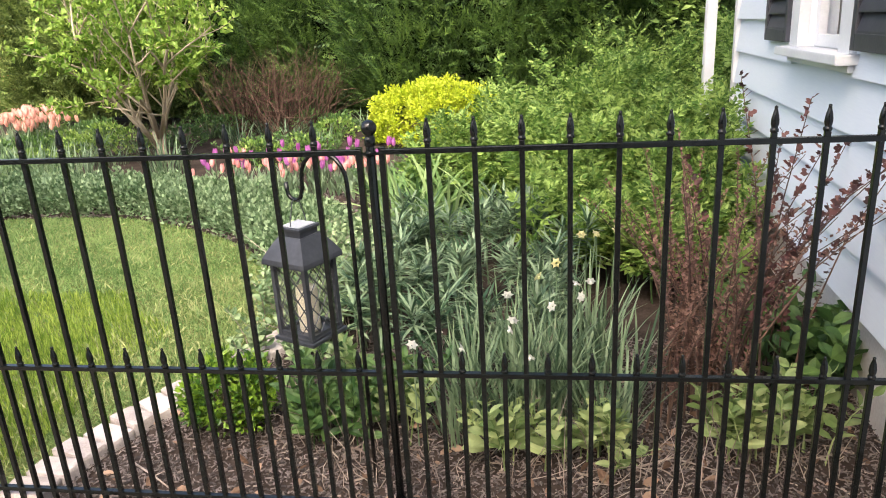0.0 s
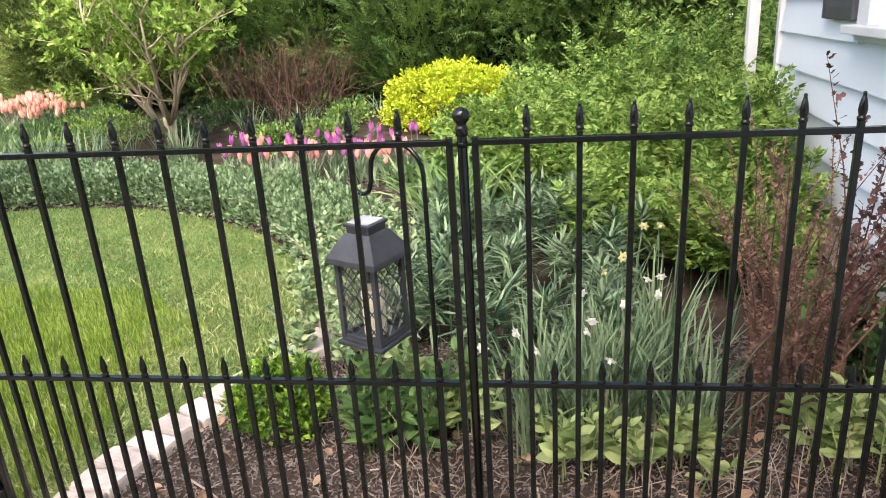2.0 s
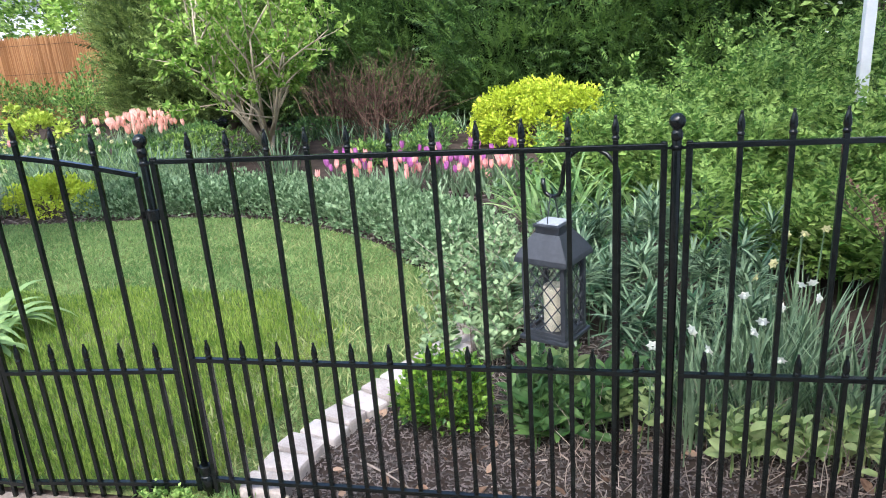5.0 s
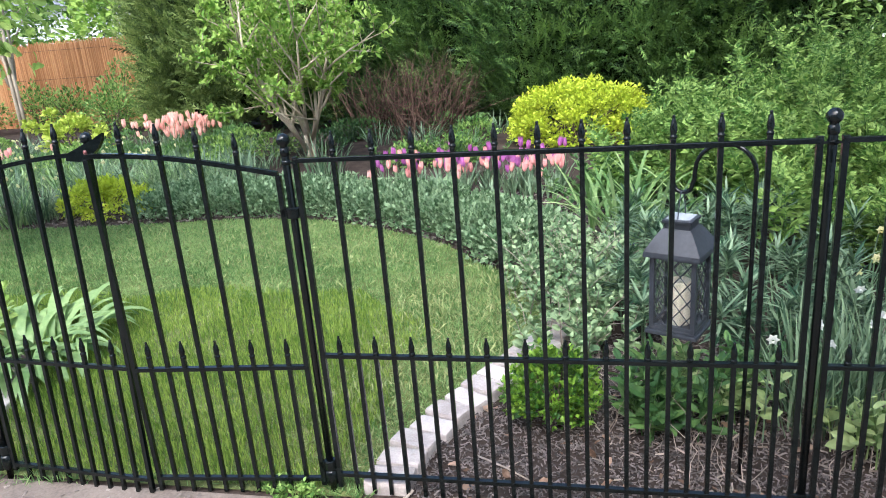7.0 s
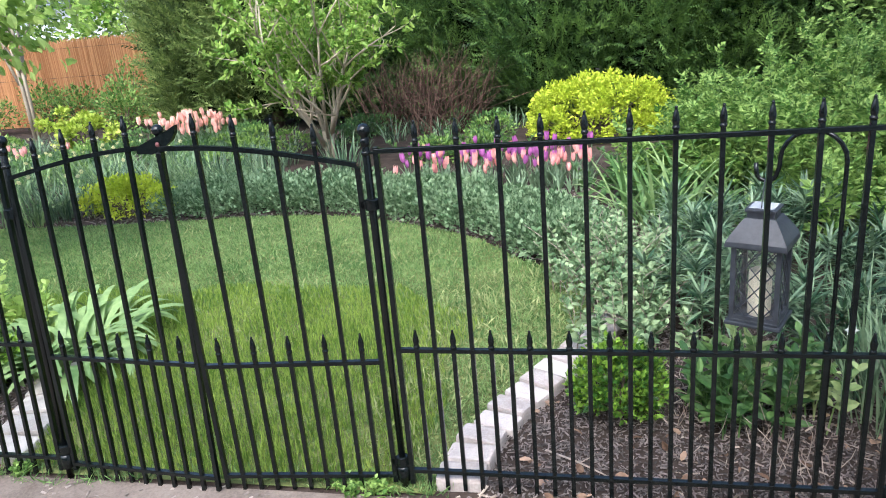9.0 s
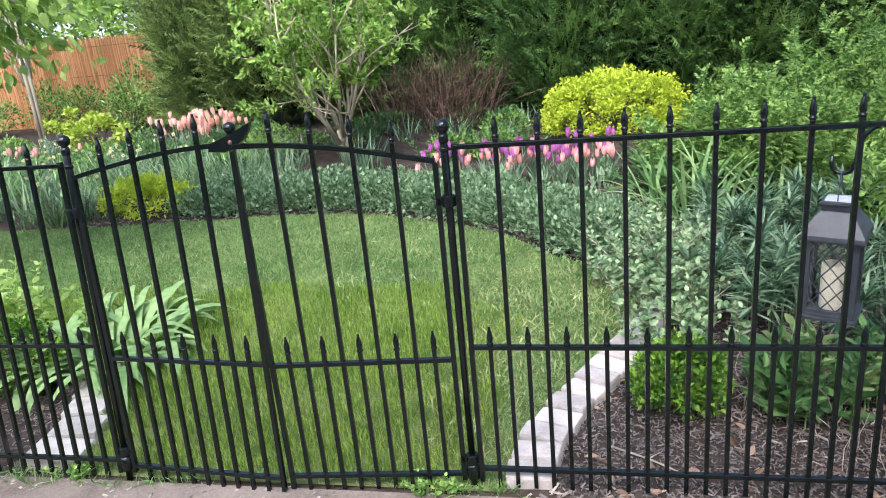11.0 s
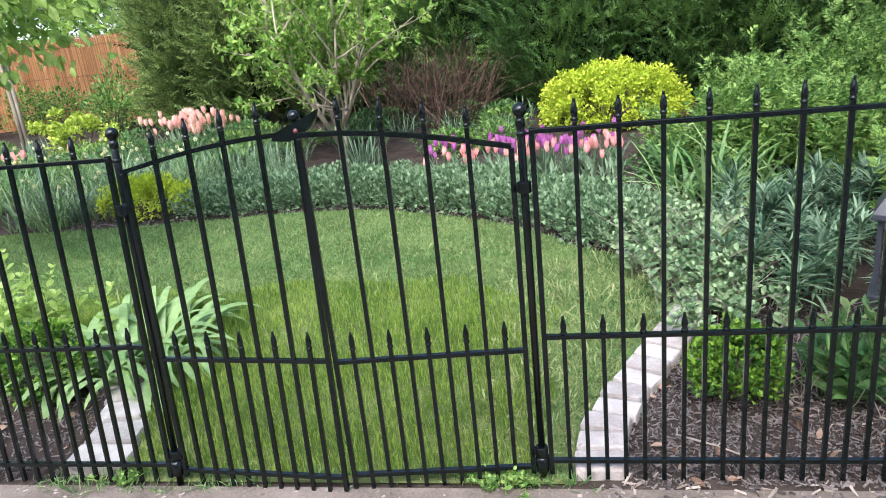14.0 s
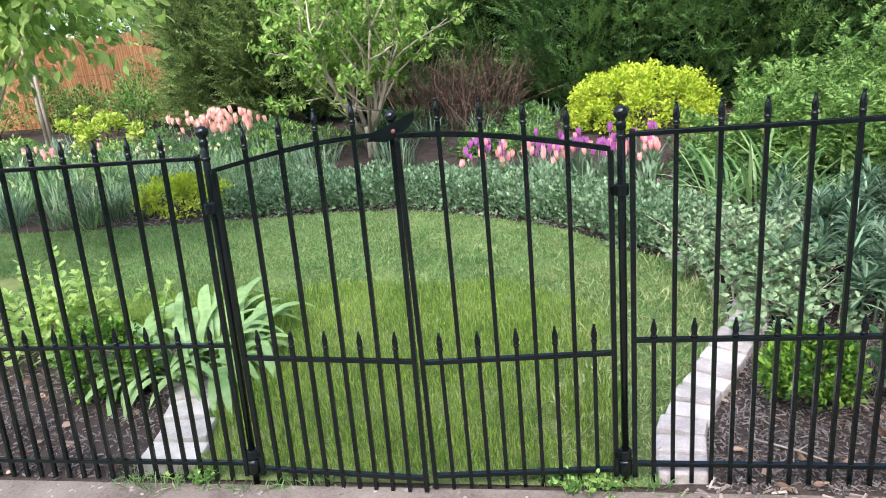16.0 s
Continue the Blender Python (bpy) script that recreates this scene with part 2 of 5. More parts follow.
def frond(pairs, spread, thin):
    vs, fs = [(0, -0.02, 0), (0, 0.02, 0), (1, 0, -0.1)], [(0, 2, 1)]
    for i in range(pairs):
        u = 0.12 + 0.8 * i / pairs
        ln = spread * (1.0 - 0.65 * i / pairs)
        for s in (1, -1):
            k = len(vs)
            vs += [(u - thin, 0, 0), (u + thin, 0, 0), (u + ln * 0.75, s * ln, -0.06)]
            fs.append((k, k + 1, k + 2))
    return vs, fs


FROND = frond(4, 0.34, 0.07)


def pinnate(spots):
    """A compound leaf of pointed leaflets along a stalk."""
    vs, fs = [(0, -0.012, 0), (0, 0.012, 0), (0.7, 0, -0.02)], [(0, 1, 2)]
    for u, ang, ln in spots:
        c, s = math.cos(ang), math.sin(ang)
        k = len(vs)
        for a, b, w in ((0, 0, 0), (0.45, 0.26, 0.03), (1, 0, -0.07), (0.45, -0.26, 0.03)):
            vs.append((u + ln * (a * c - b * s), ln * (a * s + b * c), w - 0.05 * u))
        fs += [(k, k + 2, k + 1), (k, k + 3, k + 2)]
    return vs, fs


PINNATE = pinnate([(0.22, 1.0, 0.38), (0.22, -1.0, 0.38), (0.45, 0.85, 0.38), (0.45, -0.85, 0.38), (0.66, 0.55, 0.34), (0.66, -0.55, 0.34), (0.7, 0.0, 0.4)])


LOBED = ([(0, 0, 0), (0.3, 0.5, 0.05), (0.48, 0.22, 0.0), (0.8, 0.3, 0.03), (1, 0, -0.08), (0.8, -0.3, 0.03), (0.48, -0.22, 0.0), (0.3, -0.5, 0.05)],
         [(0, 2, 1), (0, 4, 2), (2, 4, 3), (0, 7, 6), (0, 6, 4), (6, 5, 4)])


def unit(a):
    return a / np.maximum(np.linalg.norm(a, axis=-1, keepdims=True), 1e-9)


def leaf_arrays(P, D, L, W, tmpl=LEAF2, N=None):
    """Vertices and faces of one leaf of the template at each place P along D, with its face towards N."""
    P, D = np.asarray(P, float), unit(np.asarray(D, float))
    n = len(P)
    if N is None:
        N = R.normal(size=(n, 3)) * 0.6 + (0, 0, 1.0)
    S = unit(np.cross(D, N))
    U = np.cross(S, D)
    T = np.array(tmpl[0])
    L, W = np.broadcast_to(L, (n,))[:, None, None], np.broadcast_to(W, (n,))[:, None, None]
    V = P[:, None] + T[None, :, 0:1] * L * D[:, None] + T[None, :, 1:2] * W * S[:, None] + T[None, :, 2:3] * L * U[:, None]
    k = len(T)
    F = []
    for size in sorted({len(f) for f in tmpl[1]}):
        t = np.array([f for f in tmpl[1] if len(f) == size])
        F += (t[None] + (np.arange(n) * k)[:, None, None]).reshape(-1, size).tolist()
    return V.reshape(-1, 3), F


def strap_arrays(P, az, lean0, lean1, L, W, seg=5):
    """Arching strap leaves: from each root, leaning from lean0 to lean1 (radians off the vertical)."""
    P = np.asarray(P, float)
    n = len(P)
    az, lean0, lean1, L, W = [np.broadcast_to(a, (n,)).astype(float) for a in (az, lean0, lean1, L, W)]
    h = np.stack([np.cos(az), np.sin(az), np.zeros(n)], 1)
    s = np.stack([-np.sin(az), np.cos(az), np.zeros(n)], 1)
    pos, rows = P.copy(), []
    for i in range(seg + 1):
        f = i / seg
        w = W * (0.55 + 0.9 * f - 1.4 * f ** 3) if i < seg else W * 0.06
        rows += [pos - s * (w / 2)[:, None], pos + s * (w / 2)[:, None]]
        a = lean0 + (lean1 - lean0) * (f + 0.5 / seg)
        pos = pos + (h * np.sin(a)[:, None] + np.array((0, 0, 1.0)) * np.cos(a)[:, None]) * (L / seg)[:, None]
    V = np.stack(rows, 1).reshape(-1, 3)
    k = 2 * (seg + 1)
    F = np.array([(2 * i, 2 * i + 1, 2 * i + 3, 2 * i + 2) for i in range(seg)])
    return V, (F[None] + (np.arange(n) * k)[:, None, None]).reshape(-1, 4).tolist()


def rand_dirs(n, up=0.0):
    d = R.normal(size=(n, 3))
    d[:, 2] += up
    return unit(d)


def lumpy(d, seed, amount=0.2, freq=2.2):
    return np.array([1 + amount * noise.noise((x * freq + seed, y * freq, z * freq)) for x, y, z in d])

# ---- ground, lawn, path ----
def smooth_line(pts, steps=6):
    out = []
    for i in range(len(pts) - 1):
        p0, p1, p2, p3 = [Vector(pts[max(0, min(len(pts) - 1, i + k))]) for k in (-1, 0, 1, 2)]
        for s in range(steps):
            t = s / steps
            out.append(0.5 * (2 * p1 + (p2 - p0) * t + (2 * p0 - 5 * p1 + 4 * p2 - p3) * t * t + (3 * p1 - p0 - 3 * p2 + p3) * t ** 3))
    return out + [Vector(pts[-1])]


ground = place("ground", Geo().add([(-400, -400, -0.012), (400, -400, -0.012), (400, 400, -0.012), (-400, 400, -0.012)], [(0, 1, 2, 3)]).mesh("ground", M_SOIL))
tagged(ground, "dark brown mulched garden soil reaching far behind", "ground", kind="structure")
place("path", Geo().add([(-30, -12, -0.006), (30, -12, -0.006), (30, -0.05, -0.004), (-30, -0.05, -0.004)], [(0, 1, 2, 3)]).mesh("path", M_DIRT))
tagged(bpy.data.objects["path"], "sandy tan dirt path outside the fence", "path", kind="structure")

# unseen wall, added so the fence's front faces reflect something dark
tagged(place("unseen_wall", Geo().box(-24, -8.3, -0.1, 24, -8.0, 4.2).mesh("unseen_wall", M_UNSEENWALL)), "unseen plain wall added across the path to darken reflections", "wall", kind="structure")
LAWN = smooth_line([(-1.37, -0.03), (-1.36, 0.17), (-1.28, 0.45), (-1.17, 0.66), (-1.07, 0.9), (-0.92, 1.22), (-0.86, 1.65), (-1.0, 2.03), (-1.24, 2.17), (-1.62, 2.66), (-2.19, 3.05), (-2.89, 3.34),
                    (-3.55, 3.38), (-4.39, 3.29), (-5.36, 3.22), (-6.5, 3.2), (-9.0, 3.1)])
LAWN_LEFT = smooth_line([(-9.0, 1.9), (-6.0, 1.75), (-4.6, 1.45), (-3.7, 1.05), (-3.3, 0.75), (-3.18, 0.5), (-3.02, 0.14), (-3.0, -0.03)])
lawn_outline = [(p.x, p.y) for p in LAWN + LAWN_LEFT]
bm = bmesh.new()
bm.faces.new([bm.verts.new((x, y, 0.0)) for x, y in lawn_outline])
bmesh.ops.triangulate(bm, faces=list(bm.faces))
me = bpy.data.meshes.new("lawn")
bm.to_mesh(me)
bm.free()
me.materials.append(M_TURF)
tagged(place("lawn", me), "green mown lawn turf with thin patches", "lawn", kind="structure")


def inside(P, poly):
    x, y = P[:, 0], P[:, 1]
    r = np.zeros(len(P), bool)
    for (x0, y0), (x1, y1) in zip(poly, poly[1:] + poly[:1]):
        if y0 != y1:
            r ^= ((y0 > y) != (y1 > y)) & (x < (x1 - x0) * (y - y0) / (y1 - y0) + x0)
    return r


def patch(P, freq, seed=0.0):
    return np.array([noise.noise((x * freq + seed, y * freq, seed)) for x, y in P[:, :2]])


def grass(name, n, x0, x1, y0, y1, length, width, label, poly=lawn_outline, material=None, thin=0.0, flat=0.35, verge=False):
    P = np.c_[R.uniform(x0, x1, n), R.uniform(y0, y1, n), np.zeros(n)]
    P = P[inside(P, poly)]
    if not verge:
        P = P[inside(P, lawn_outline)]
    if thin:
        P = P[patch(P, 2.3, 5) + patch(P, 9, 2) * 0.6 + R.uniform(-0.5, 0.9, len(P)) > thin - 0.5]
    n = len(P)
    D = R.normal(size=(n, 3)) * flat + (0, 0, 1)
    ln = length * R.uniform(0.55, 1.25, n) * (1 + 0.35 * patch(P, 3.1))
    V, F = leaf_arrays(P, D, ln, width * R.uniform(0.7, 1.3, n), ([(0, -0.5, 0), (0, 0.5, 0), (0.6, 0.3, 0.03), (1, 0, -0.12)], [(0, 1, 2), (0, 2, 3)]), N=R.normal(size=(n, 3)) * (1, 1, 0.1))
    return tagged(place(name, mesh_of(name, V, F, material or M_GRASS)), label, "grass", kind="stuff")


SOWN = [(-3.12, 0.0), (-1.5, 0.0), (-1.42, 0.5), (-1.52, 0.9), (-1.4, 1.3), (-1.75, 1.55), (-1.95, 1.8), (-2.4, 1.72), (-2.8, 1.85), (-3.3, 1.66), (-3.8, 1.75), (-4.4, 1.6), (-4.5, 1.4), (-3.5, 1.05), (-3.2, 0.6)]
OLDER = [(-5.2, 1.5), (-3.5, 1.55), (-2.8, 1.7), (-2.0, 1.6), (-1.52, 1.2), (-1.47, 0.5), (-1.5, -0.03), (-0.8, -0.03), (-0.8, 2.3), (-5.2, 2.3)]
grass("lawn_grass", 110000, -5.2, -0.85, -0.03, 2.2, 0.03, 0.0034, "short bright green grass blades of the lawn", poly=OLDER, flat=0.95)
grass("lawn_grass", 90000, -7.5, -0.85, 2.1, 3.45, 0.026, 0.0055, "mown green grass further back on the lawn", flat=0.95)
grass("sown_turf", 60000, -4.5, -1.4, 0.0, 1.9, 0.02, 0.003, "sparse low grass between the new shoots", poly=SOWN, thin=0.2, flat=0.9)
grass("new_grass", 56000, -4.5, -1.4, 0.0, 1.9, 0.046, 0.0024, "tall thin yellow-green shoots of newly sown grass", poly=SOWN, material=M_SOWN, flat=0.13, thin=0.12)
grass("grass_clippings", 5000, -1.75, -0.9, 0.1, 2.0, 0.06, 0.0026, "dry pale clippings strewn beside the edging", material=M_THATCH, flat=2.5)
grass("grass_clippings", 6000, -4.5, -1.0, 1.4, 3.2, 0.06, 0.003, "pale streaks of clippings on the mown lawn", material=M_THATCH, flat=2.5, thin=0.5)
grass("verge_grass", 900, -3.3, -1.3, -0.1, 0.02, 0.05, 0.0032, "tufts of grass along the gate's foot", poly=[(-3.3, -0.16), (-2.7, -0.1), (-2.3, -0.02), (-1.8, -0.02), (-1.3, -0.08), (-1.3, 0.03), (-3.3, 0.03)], thin=0.25, flat=0.8, verge=True)
grass("lawn_tufts", 24000, -5.0, -0.9, 0.1, 3.3, 0.045, 0.0035, "longer uneven tufts in the lawn", thin=0.55, flat=0.8, poly=[(-5.0, 1.5), (-1.5, 1.3), (-1.3, 0.3), (-0.9, 1.2), (-0.9, 1.9), (-1.7, 2.6), (-5.0, 3.1)])


# ---- steel fence ----
S, POSTGAP = 0.118, 0.03
RAIL_T, RAIL_M, RAIL_B = 1.15, 0.515, 0.07
TIP, LOWTIP = 1.232, 0.585
FINIAL = [(0.007, 0), (0.0098, 0.0015), (0.0102, 0.005), (0.0098, 0.008), (0.0072, 0.0105), (0.0085, 0.015), (0.0098, 0.022), (0.0094, 0.030), (0.0075, 0.041), (0.0048, 0.051), (0.0036, 0.0555), (0.0044, 0.058), (0.004, 0.0605), (0.001, 0.0625)]
ME_FINIAL = Geo().lathe(FINIAL, 10).mesh("finial", M_IRON, True)


def bar(h, w=0.0135):
    return Geo().box(-w / 2, -w / 2, 0, w / 2, w / 2, h, 0.0014)


ME_TALL = bar(TIP - 0.062).mesh("picket", M_IRON)
ME_SHORT = bar(LOWTIP - 0.062).mesh("short_picket", M_IRON)


def picket(parent, x, top, y=0.0, foot=0.0, me=None):
    h = top - 0.062 - foot
    if me is None:
        me = bar(h).mesh("picket", M_IRON)
    p = place("picket", me, parent, m=pose(x, y, foot, 0, 0, R.uniform(-4, 4)))
    place("finial", ME_FINIAL, p, m=pose(0, 0, h))
    return p


def fence_panel(x0, gaps, group="steel fence panels"):
    w = gaps * S + 2 * POSTGAP
    t = thing("steel_fence", (x0, 0, 0), "black steel fence panel with spear-tipped pickets, short ones between", "fence", group)
    a, b = POSTGAP, w - POSTGAP
    for z, nm in ((RAIL_T, "top_rail"), (RAIL_M, "middle_rail"), (RAIL_B, "bottom_rail")):
        place(nm, Geo().box(a - 0.006, -0.0085, z - 0.007, b + 0.006, 0.0085, z + 0.007, 0.0015).mesh(nm, M_IRON), t)
    for x in (a, b):
        place("stile", bar(RAIL_T - 0.008, 0.016).mesh("stile", M_IRON), t, m=pose(x, 0, 0.02))
        for z in (RAIL_T - 0.01, 0.085):
            place("clamp", Geo().lathe([(0.0125, 0), (0.0145, 0.002), (0.0145, 0.010), (0.0125, 0.012)], 12).mesh("clamp", M_IRON, True), t, m=pose(0 if x == a else w, 0, z))
            place("clamp_bolt", Geo().box(-0.014, -0.004, -0.003, 0.014, 0.004, 0.003).mesh("clamp_bolt", M_IRON), t, m=pose(0.018 if x == a else w - 0.018, -0.006, z + 0.006))
    for i in range(1, gaps):
        picket(t, a + i * S, TIP, me=ME_TALL)
    for i in range(gaps):
        picket(t, a + (i + 0.5) * S, LOWTIP, me=ME_SHORT)
    return t


def fence_post(x, y=0.0, more=0.0):
    t = thing("fence_post", (x, y, 0), "round black steel fence post with a ball cap", "fence post", "fence posts")
    place("shaft", Geo().lathe([(0.0118, -0.01), (0.0118, 1.17 + more), (0.011, 1.172 + more)], 16).mesh("shaft", M_IRON, True), t)
    prof = [(0.0118, 1.165), (0.0142, 1.167), (0.0142, 1.184), (0.0125, 1.187), (0.0115, 1.19)] + [(0.0205 * math.sin(a), 1.211 - 0.0205 * math.cos(a)) for a in np.linspace(0.6, 3.0, 9)]
    place("ball_cap", Geo().lathe(prof, 18).mesh("ball_cap", M_IRON, True), t, m=pose(0, 0, more))
    place("foot_sleeve", Geo().lathe([(0.0145, 0.03), (0.021, 0.033), (0.022, 0.06), (0.021, 0.085), (0.0145, 0.088)], 16).mesh("foot_sleeve", M_IRON, True), t)
    return t


PANEL = 12 * S + 2 * POSTGAP
XB, XA, XD = 0.0, -PANEL, -PANEL - 1.278
for x in (XB + PANEL, XB, XA):
    fence_post(x)
for x in (XB, XA):
    fence_panel(x, 12)
# beyond the gate post and panel lean back a little
for ob in (fence_post(XD, more=0.019), fence_post(XD - PANEL), fence_panel(XD - PANEL, 12)):
    ob.location.y = -0.032
    ob.rotation_euler = (radians(-4.9), 0, 0)


def gate_arch(u):
    """Height of the arched rail; u is 0 at the hinge and 1 at the meeting edge."""
    return 1.112 + 0.085 * math.sin(u * math.pi / 2)


def gate_leaf(hx, side, swing, ball, y=0.0, lean=0.0):
    """One leaf hinged at hx, running to +x (side 1) or -x (side -1), swung a little towards the path."""
    t = thing("gate_leaf", (hx, y, 0), "black steel arched gate leaf with spear-tipped pickets, slightly ajar", "gate", "gate leaves")
    t.rotation_euler = (radians(lean), 0, radians(-side * swing))
    w = 0.6265
    gap = (w - 0.03) / 5
    a = 0.03
    # arched top rail
    n = 14
    vs, fs = [], []
    for i in range(n + 1):
        u = i / n
        x, z = side * (a + u * (w - a)), gate_arch(u)
        vs += [(x, -0.0085, z - 0.007), (x, 0.0085, z - 0.007), (x, 0.0085, z + 0.007), (x, -0.0085, z + 0.007)]
    for i in range(n):
        for k in range(4):
            q = (i * 4 + k, i * 4 + (k + 1) % 4, i * 4 + 4 + (k + 1) % 4, i * 4 + 4 + k)
            fs.append(q if side > 0 else q[::-1])
    fs += [(0, 1, 2, 3), (n * 4 + 3, n * 4 + 2, n * 4 + 1, n * 4)]
    place("arched_rail", Geo().add(vs, fs).mesh("arched_rail", M_IRON), t)
    xs = sorted((side * (a - 0.006), side * w))
    for z, nm in ((0.474, "middle_rail"), (0.05, "bottom_rail")):
        place(nm, Geo().box(xs[0], -0.0085, z - 0.007, xs[1], 0.0085, z + 0.007, 0.0015).mesh(nm, M_IRON), t)
    place("hinge_stile", bar(gate_arch(0) - 0.03, 0.016).mesh("hinge_stile", M_IRON), t, m=pose(side * a, 0, 0.025))
    place("meeting_stile", bar(gate_arch(1) - 0.01, 0.0155).mesh("meeting_stile", M_IRON), t, m=pose(side * w, 0, 0.0))
    for i in range(1, 5):
        picket(t, side * (a + i * gap), gate_arch(i / 5) + 0.102, foot=-0.005)
    for i in range(5):
        picket(t, side * (a + (i + 0.5) * gap), 0.575, foot=-0.005, me=ME_SHORT)
    for z in (0.975, 0.09):
        place("hinge", Geo().lathe([(0.017, 0), (0.0205, 0.002), (0.0205, 0.032), (0.017, 0.034)], 14).box(min(0, side * 0.034), -0.008, 0.005, max(0, side * 0.034), 0.008, 0.029, 0.001).mesh("hinge", M_IRON), t, m=pose(0, 0, z))
    if ball:
        place("ball_cap", Geo().lathe([(0.010, 0), (0.0115, 0.003), (0.0115, 0.03), (0.008, 0.036)] + [(0.018 * math.sin(b), 0.05 - 0.018 * math.cos(b)) for b in np.linspace(0.6, 3.0, 9)], 14).mesh("ball_cap", M_IRON, True), t, m=pose(side * w, 0, gate_arch(1)))
        # slanting latch plate over the meeting edge
        g = Geo()
        sh = [(-0.068, -0.03), (-0.06, -0.008), (0.045, 0.034), (0.082, 0.052), (0.076, 0.028), (0.058, 0.004), (0.024, -0.02), (-0.012, -0.034)]
        k = len(sh)
        g.add([(x, -0.026, z) for x, z in sh] + [(x, -0.011, z) for x, z in sh], [tuple(range(k)), tuple(range(2 * k - 1, k - 1, -1))] + [(i + k, (i + 1) % k + k, (i + 1) % k, i) for i in range(k)])
        latch = place("latch_plate", g.mesh("latch_plate", M_IRON), t, m=pose(side * w, 0, gate_arch(1) + 0.014))
        place("latch_knob", Geo().lathe([(0.0, 0), (0.010, 0.001), (0.010, 0.004), (0.004, 0.007)], 10).mesh("latch_knob", M_RED, True), latch, "red latch button", m=pose(0.012, -0.026, -0.004, 90) @ Matrix.Diagonal((0.7, 0.7, 0.7, 1)))
    return t


gate_leaf(XD, 1, 4.0, True, -0.028, -3.2)
gate_leaf(XA, -1, 5.0, False)


# ---- house corner ----
WX, CY = 1.686, 3.526
house = thing("house", (WX + 0.034, CY, 0), "white clapboard house corner with a dark-shuttered window", "house", kind="structure")


def hpart(name, g, material, parent=house, label="", smooth=False):
    return place(name, g.mesh(name, material, smooth), parent, label, pose(-WX, -CY, 0) if parent == house else None)


house.rotation_euler = (radians(-2.0), 0, radians(-3.4))
BASE, EXPOSURE_H = 0.245, 0.205
WY0, WY1, WZ0 = CY - 2.27, CY - 1.67, 1.15
hpart("foundation", Geo().box(WX + 0.03, -6, -0.7, WX + 6, CY - 0.03, BASE), M_FOUND)
wall = Geo().box(WX + 0.02, -6, BASE, WX + 0.14, WY0, 4.2).box(WX + 0.02, WY1, BASE, WX + 0.14, CY - 0.02, 4.2).box(WX + 0.02, WY0, BASE, WX + 0.14, WY1, WZ0).box(WX + 0.02, WY0, 2.5, WX + 0.14, WY1, 4.2)
wall.box(WX + 0.14, CY - 0.14, BASE, WX + 6, CY - 0.02, 4.2).box(WX + 5.88, -6, BASE, WX + 6, CY - 0.14, 4.2).box(WX + 0.14, -6, BASE, WX + 5.88, -5.88, 4.2)
hpart("wall", wall, M_SIDING)
hpart("roof", Geo().add([(WX - 0.4, -6.4, 4.2), (WX + 6.4, -6.4, 4.2), (WX + 6.4, CY + 0.4, 4.2), (WX - 0.4, CY + 0.4, 4.2), (WX + 3, -6.4, 6.2), (WX + 3, CY + 0.4, 6.2)], [(0, 3, 2, 1), (0, 4, 5, 3), (1, 2, 5, 4), (0, 1, 4), (2, 3, 5)]), M_ROOF)
z = BASE
while z < 4.1:
    spans = [(-6.0, CY - 0.05)]
    if z + EXPOSURE_H > WZ0 + 0.02 and z < 2.6:
        spans = [(-6.0, WY0 - 0.14), (WY1 + 0.14, CY - 0.05)]
    for y0, y1 in spans:
        g = Geo().add([(WX - 0.012, y0, z), (WX - 0.012, y1, z), (WX + 0.016, y1, z + EXPOSURE_H + 0.01), (WX + 0.016, y0, z + EXPOSURE_H + 0.01), (WX + 0.02, y0, z), (WX + 0.02, y1, z)],
                      [(0, 3, 2, 1), (0, 1, 5, 4), (1, 2, 5), (0, 4, 3)])
        hpart("siding_board", g, M_SIDING)
    z += EXPOSURE_H
hpart("corner_trim", Geo().box(WX - 0.022, CY - 0.055, BASE, WX + 0.05, CY + 0.012, 4.2, 0.003), M_TRIM)
# window with casing, sill and two louvred shutters
win = hpart("window", Geo().box(WX + 0.06, WY0, WZ0, WX + 0.075, WY1, 2.5), M_GLASS, label="white framed window behind black shutters")
win.visible_shadow = False
for y0, y1, z0, z1 in ((WY0 - 0.14, WY0, WZ0, 2.64), (WY1, WY1 + 0.14, WZ0, 2.64), (WY0, WY1, 2.5, 2.64)):
    place("casing", Geo().box(WX - 0.028, y0, z0, WX + 0.02, y1, z1, 0.003).mesh("casing", M_TRIM), win)
place("sash", Geo().box(WX + 0.045, WY0, WZ0, WX + 0.085, WY0 + 0.05, 2.5, 0.003).box(WX + 0.045, WY1 - 0.05, WZ0, WX + 0.085, WY1, 2.5, 0.003).box(WX + 0.045, WY0 + 0.05, WZ0, WX + 0.085, WY1 - 0.05, WZ0 + 0.055, 0.003).box(WX + 0.045, WY0 + 0.05, 1.78, WX + 0.085, WY1 - 0.05, 1.83, 0.003).mesh("sash", M_TRIM), win)
place("sill", Geo().box(WX - 0.085, WY0 - 0.18, WZ0 - 0.04, WX + 0.06, WY1 + 0.18, WZ0, 0.006).box(WX - 0.03, WY0 - 0.15, WZ0 - 0.07, WX + 0.005, WY1 + 0.15, WZ0 - 0.04, 0.003).mesh("sill", M_TRIM), win)
place("curtain", Geo().box(WX + 0.2, WY0 - 0.3, 1.1, WX + 0.21, WY1 + 0.3, 2.75).mesh("curtain", M_ROOM), win)
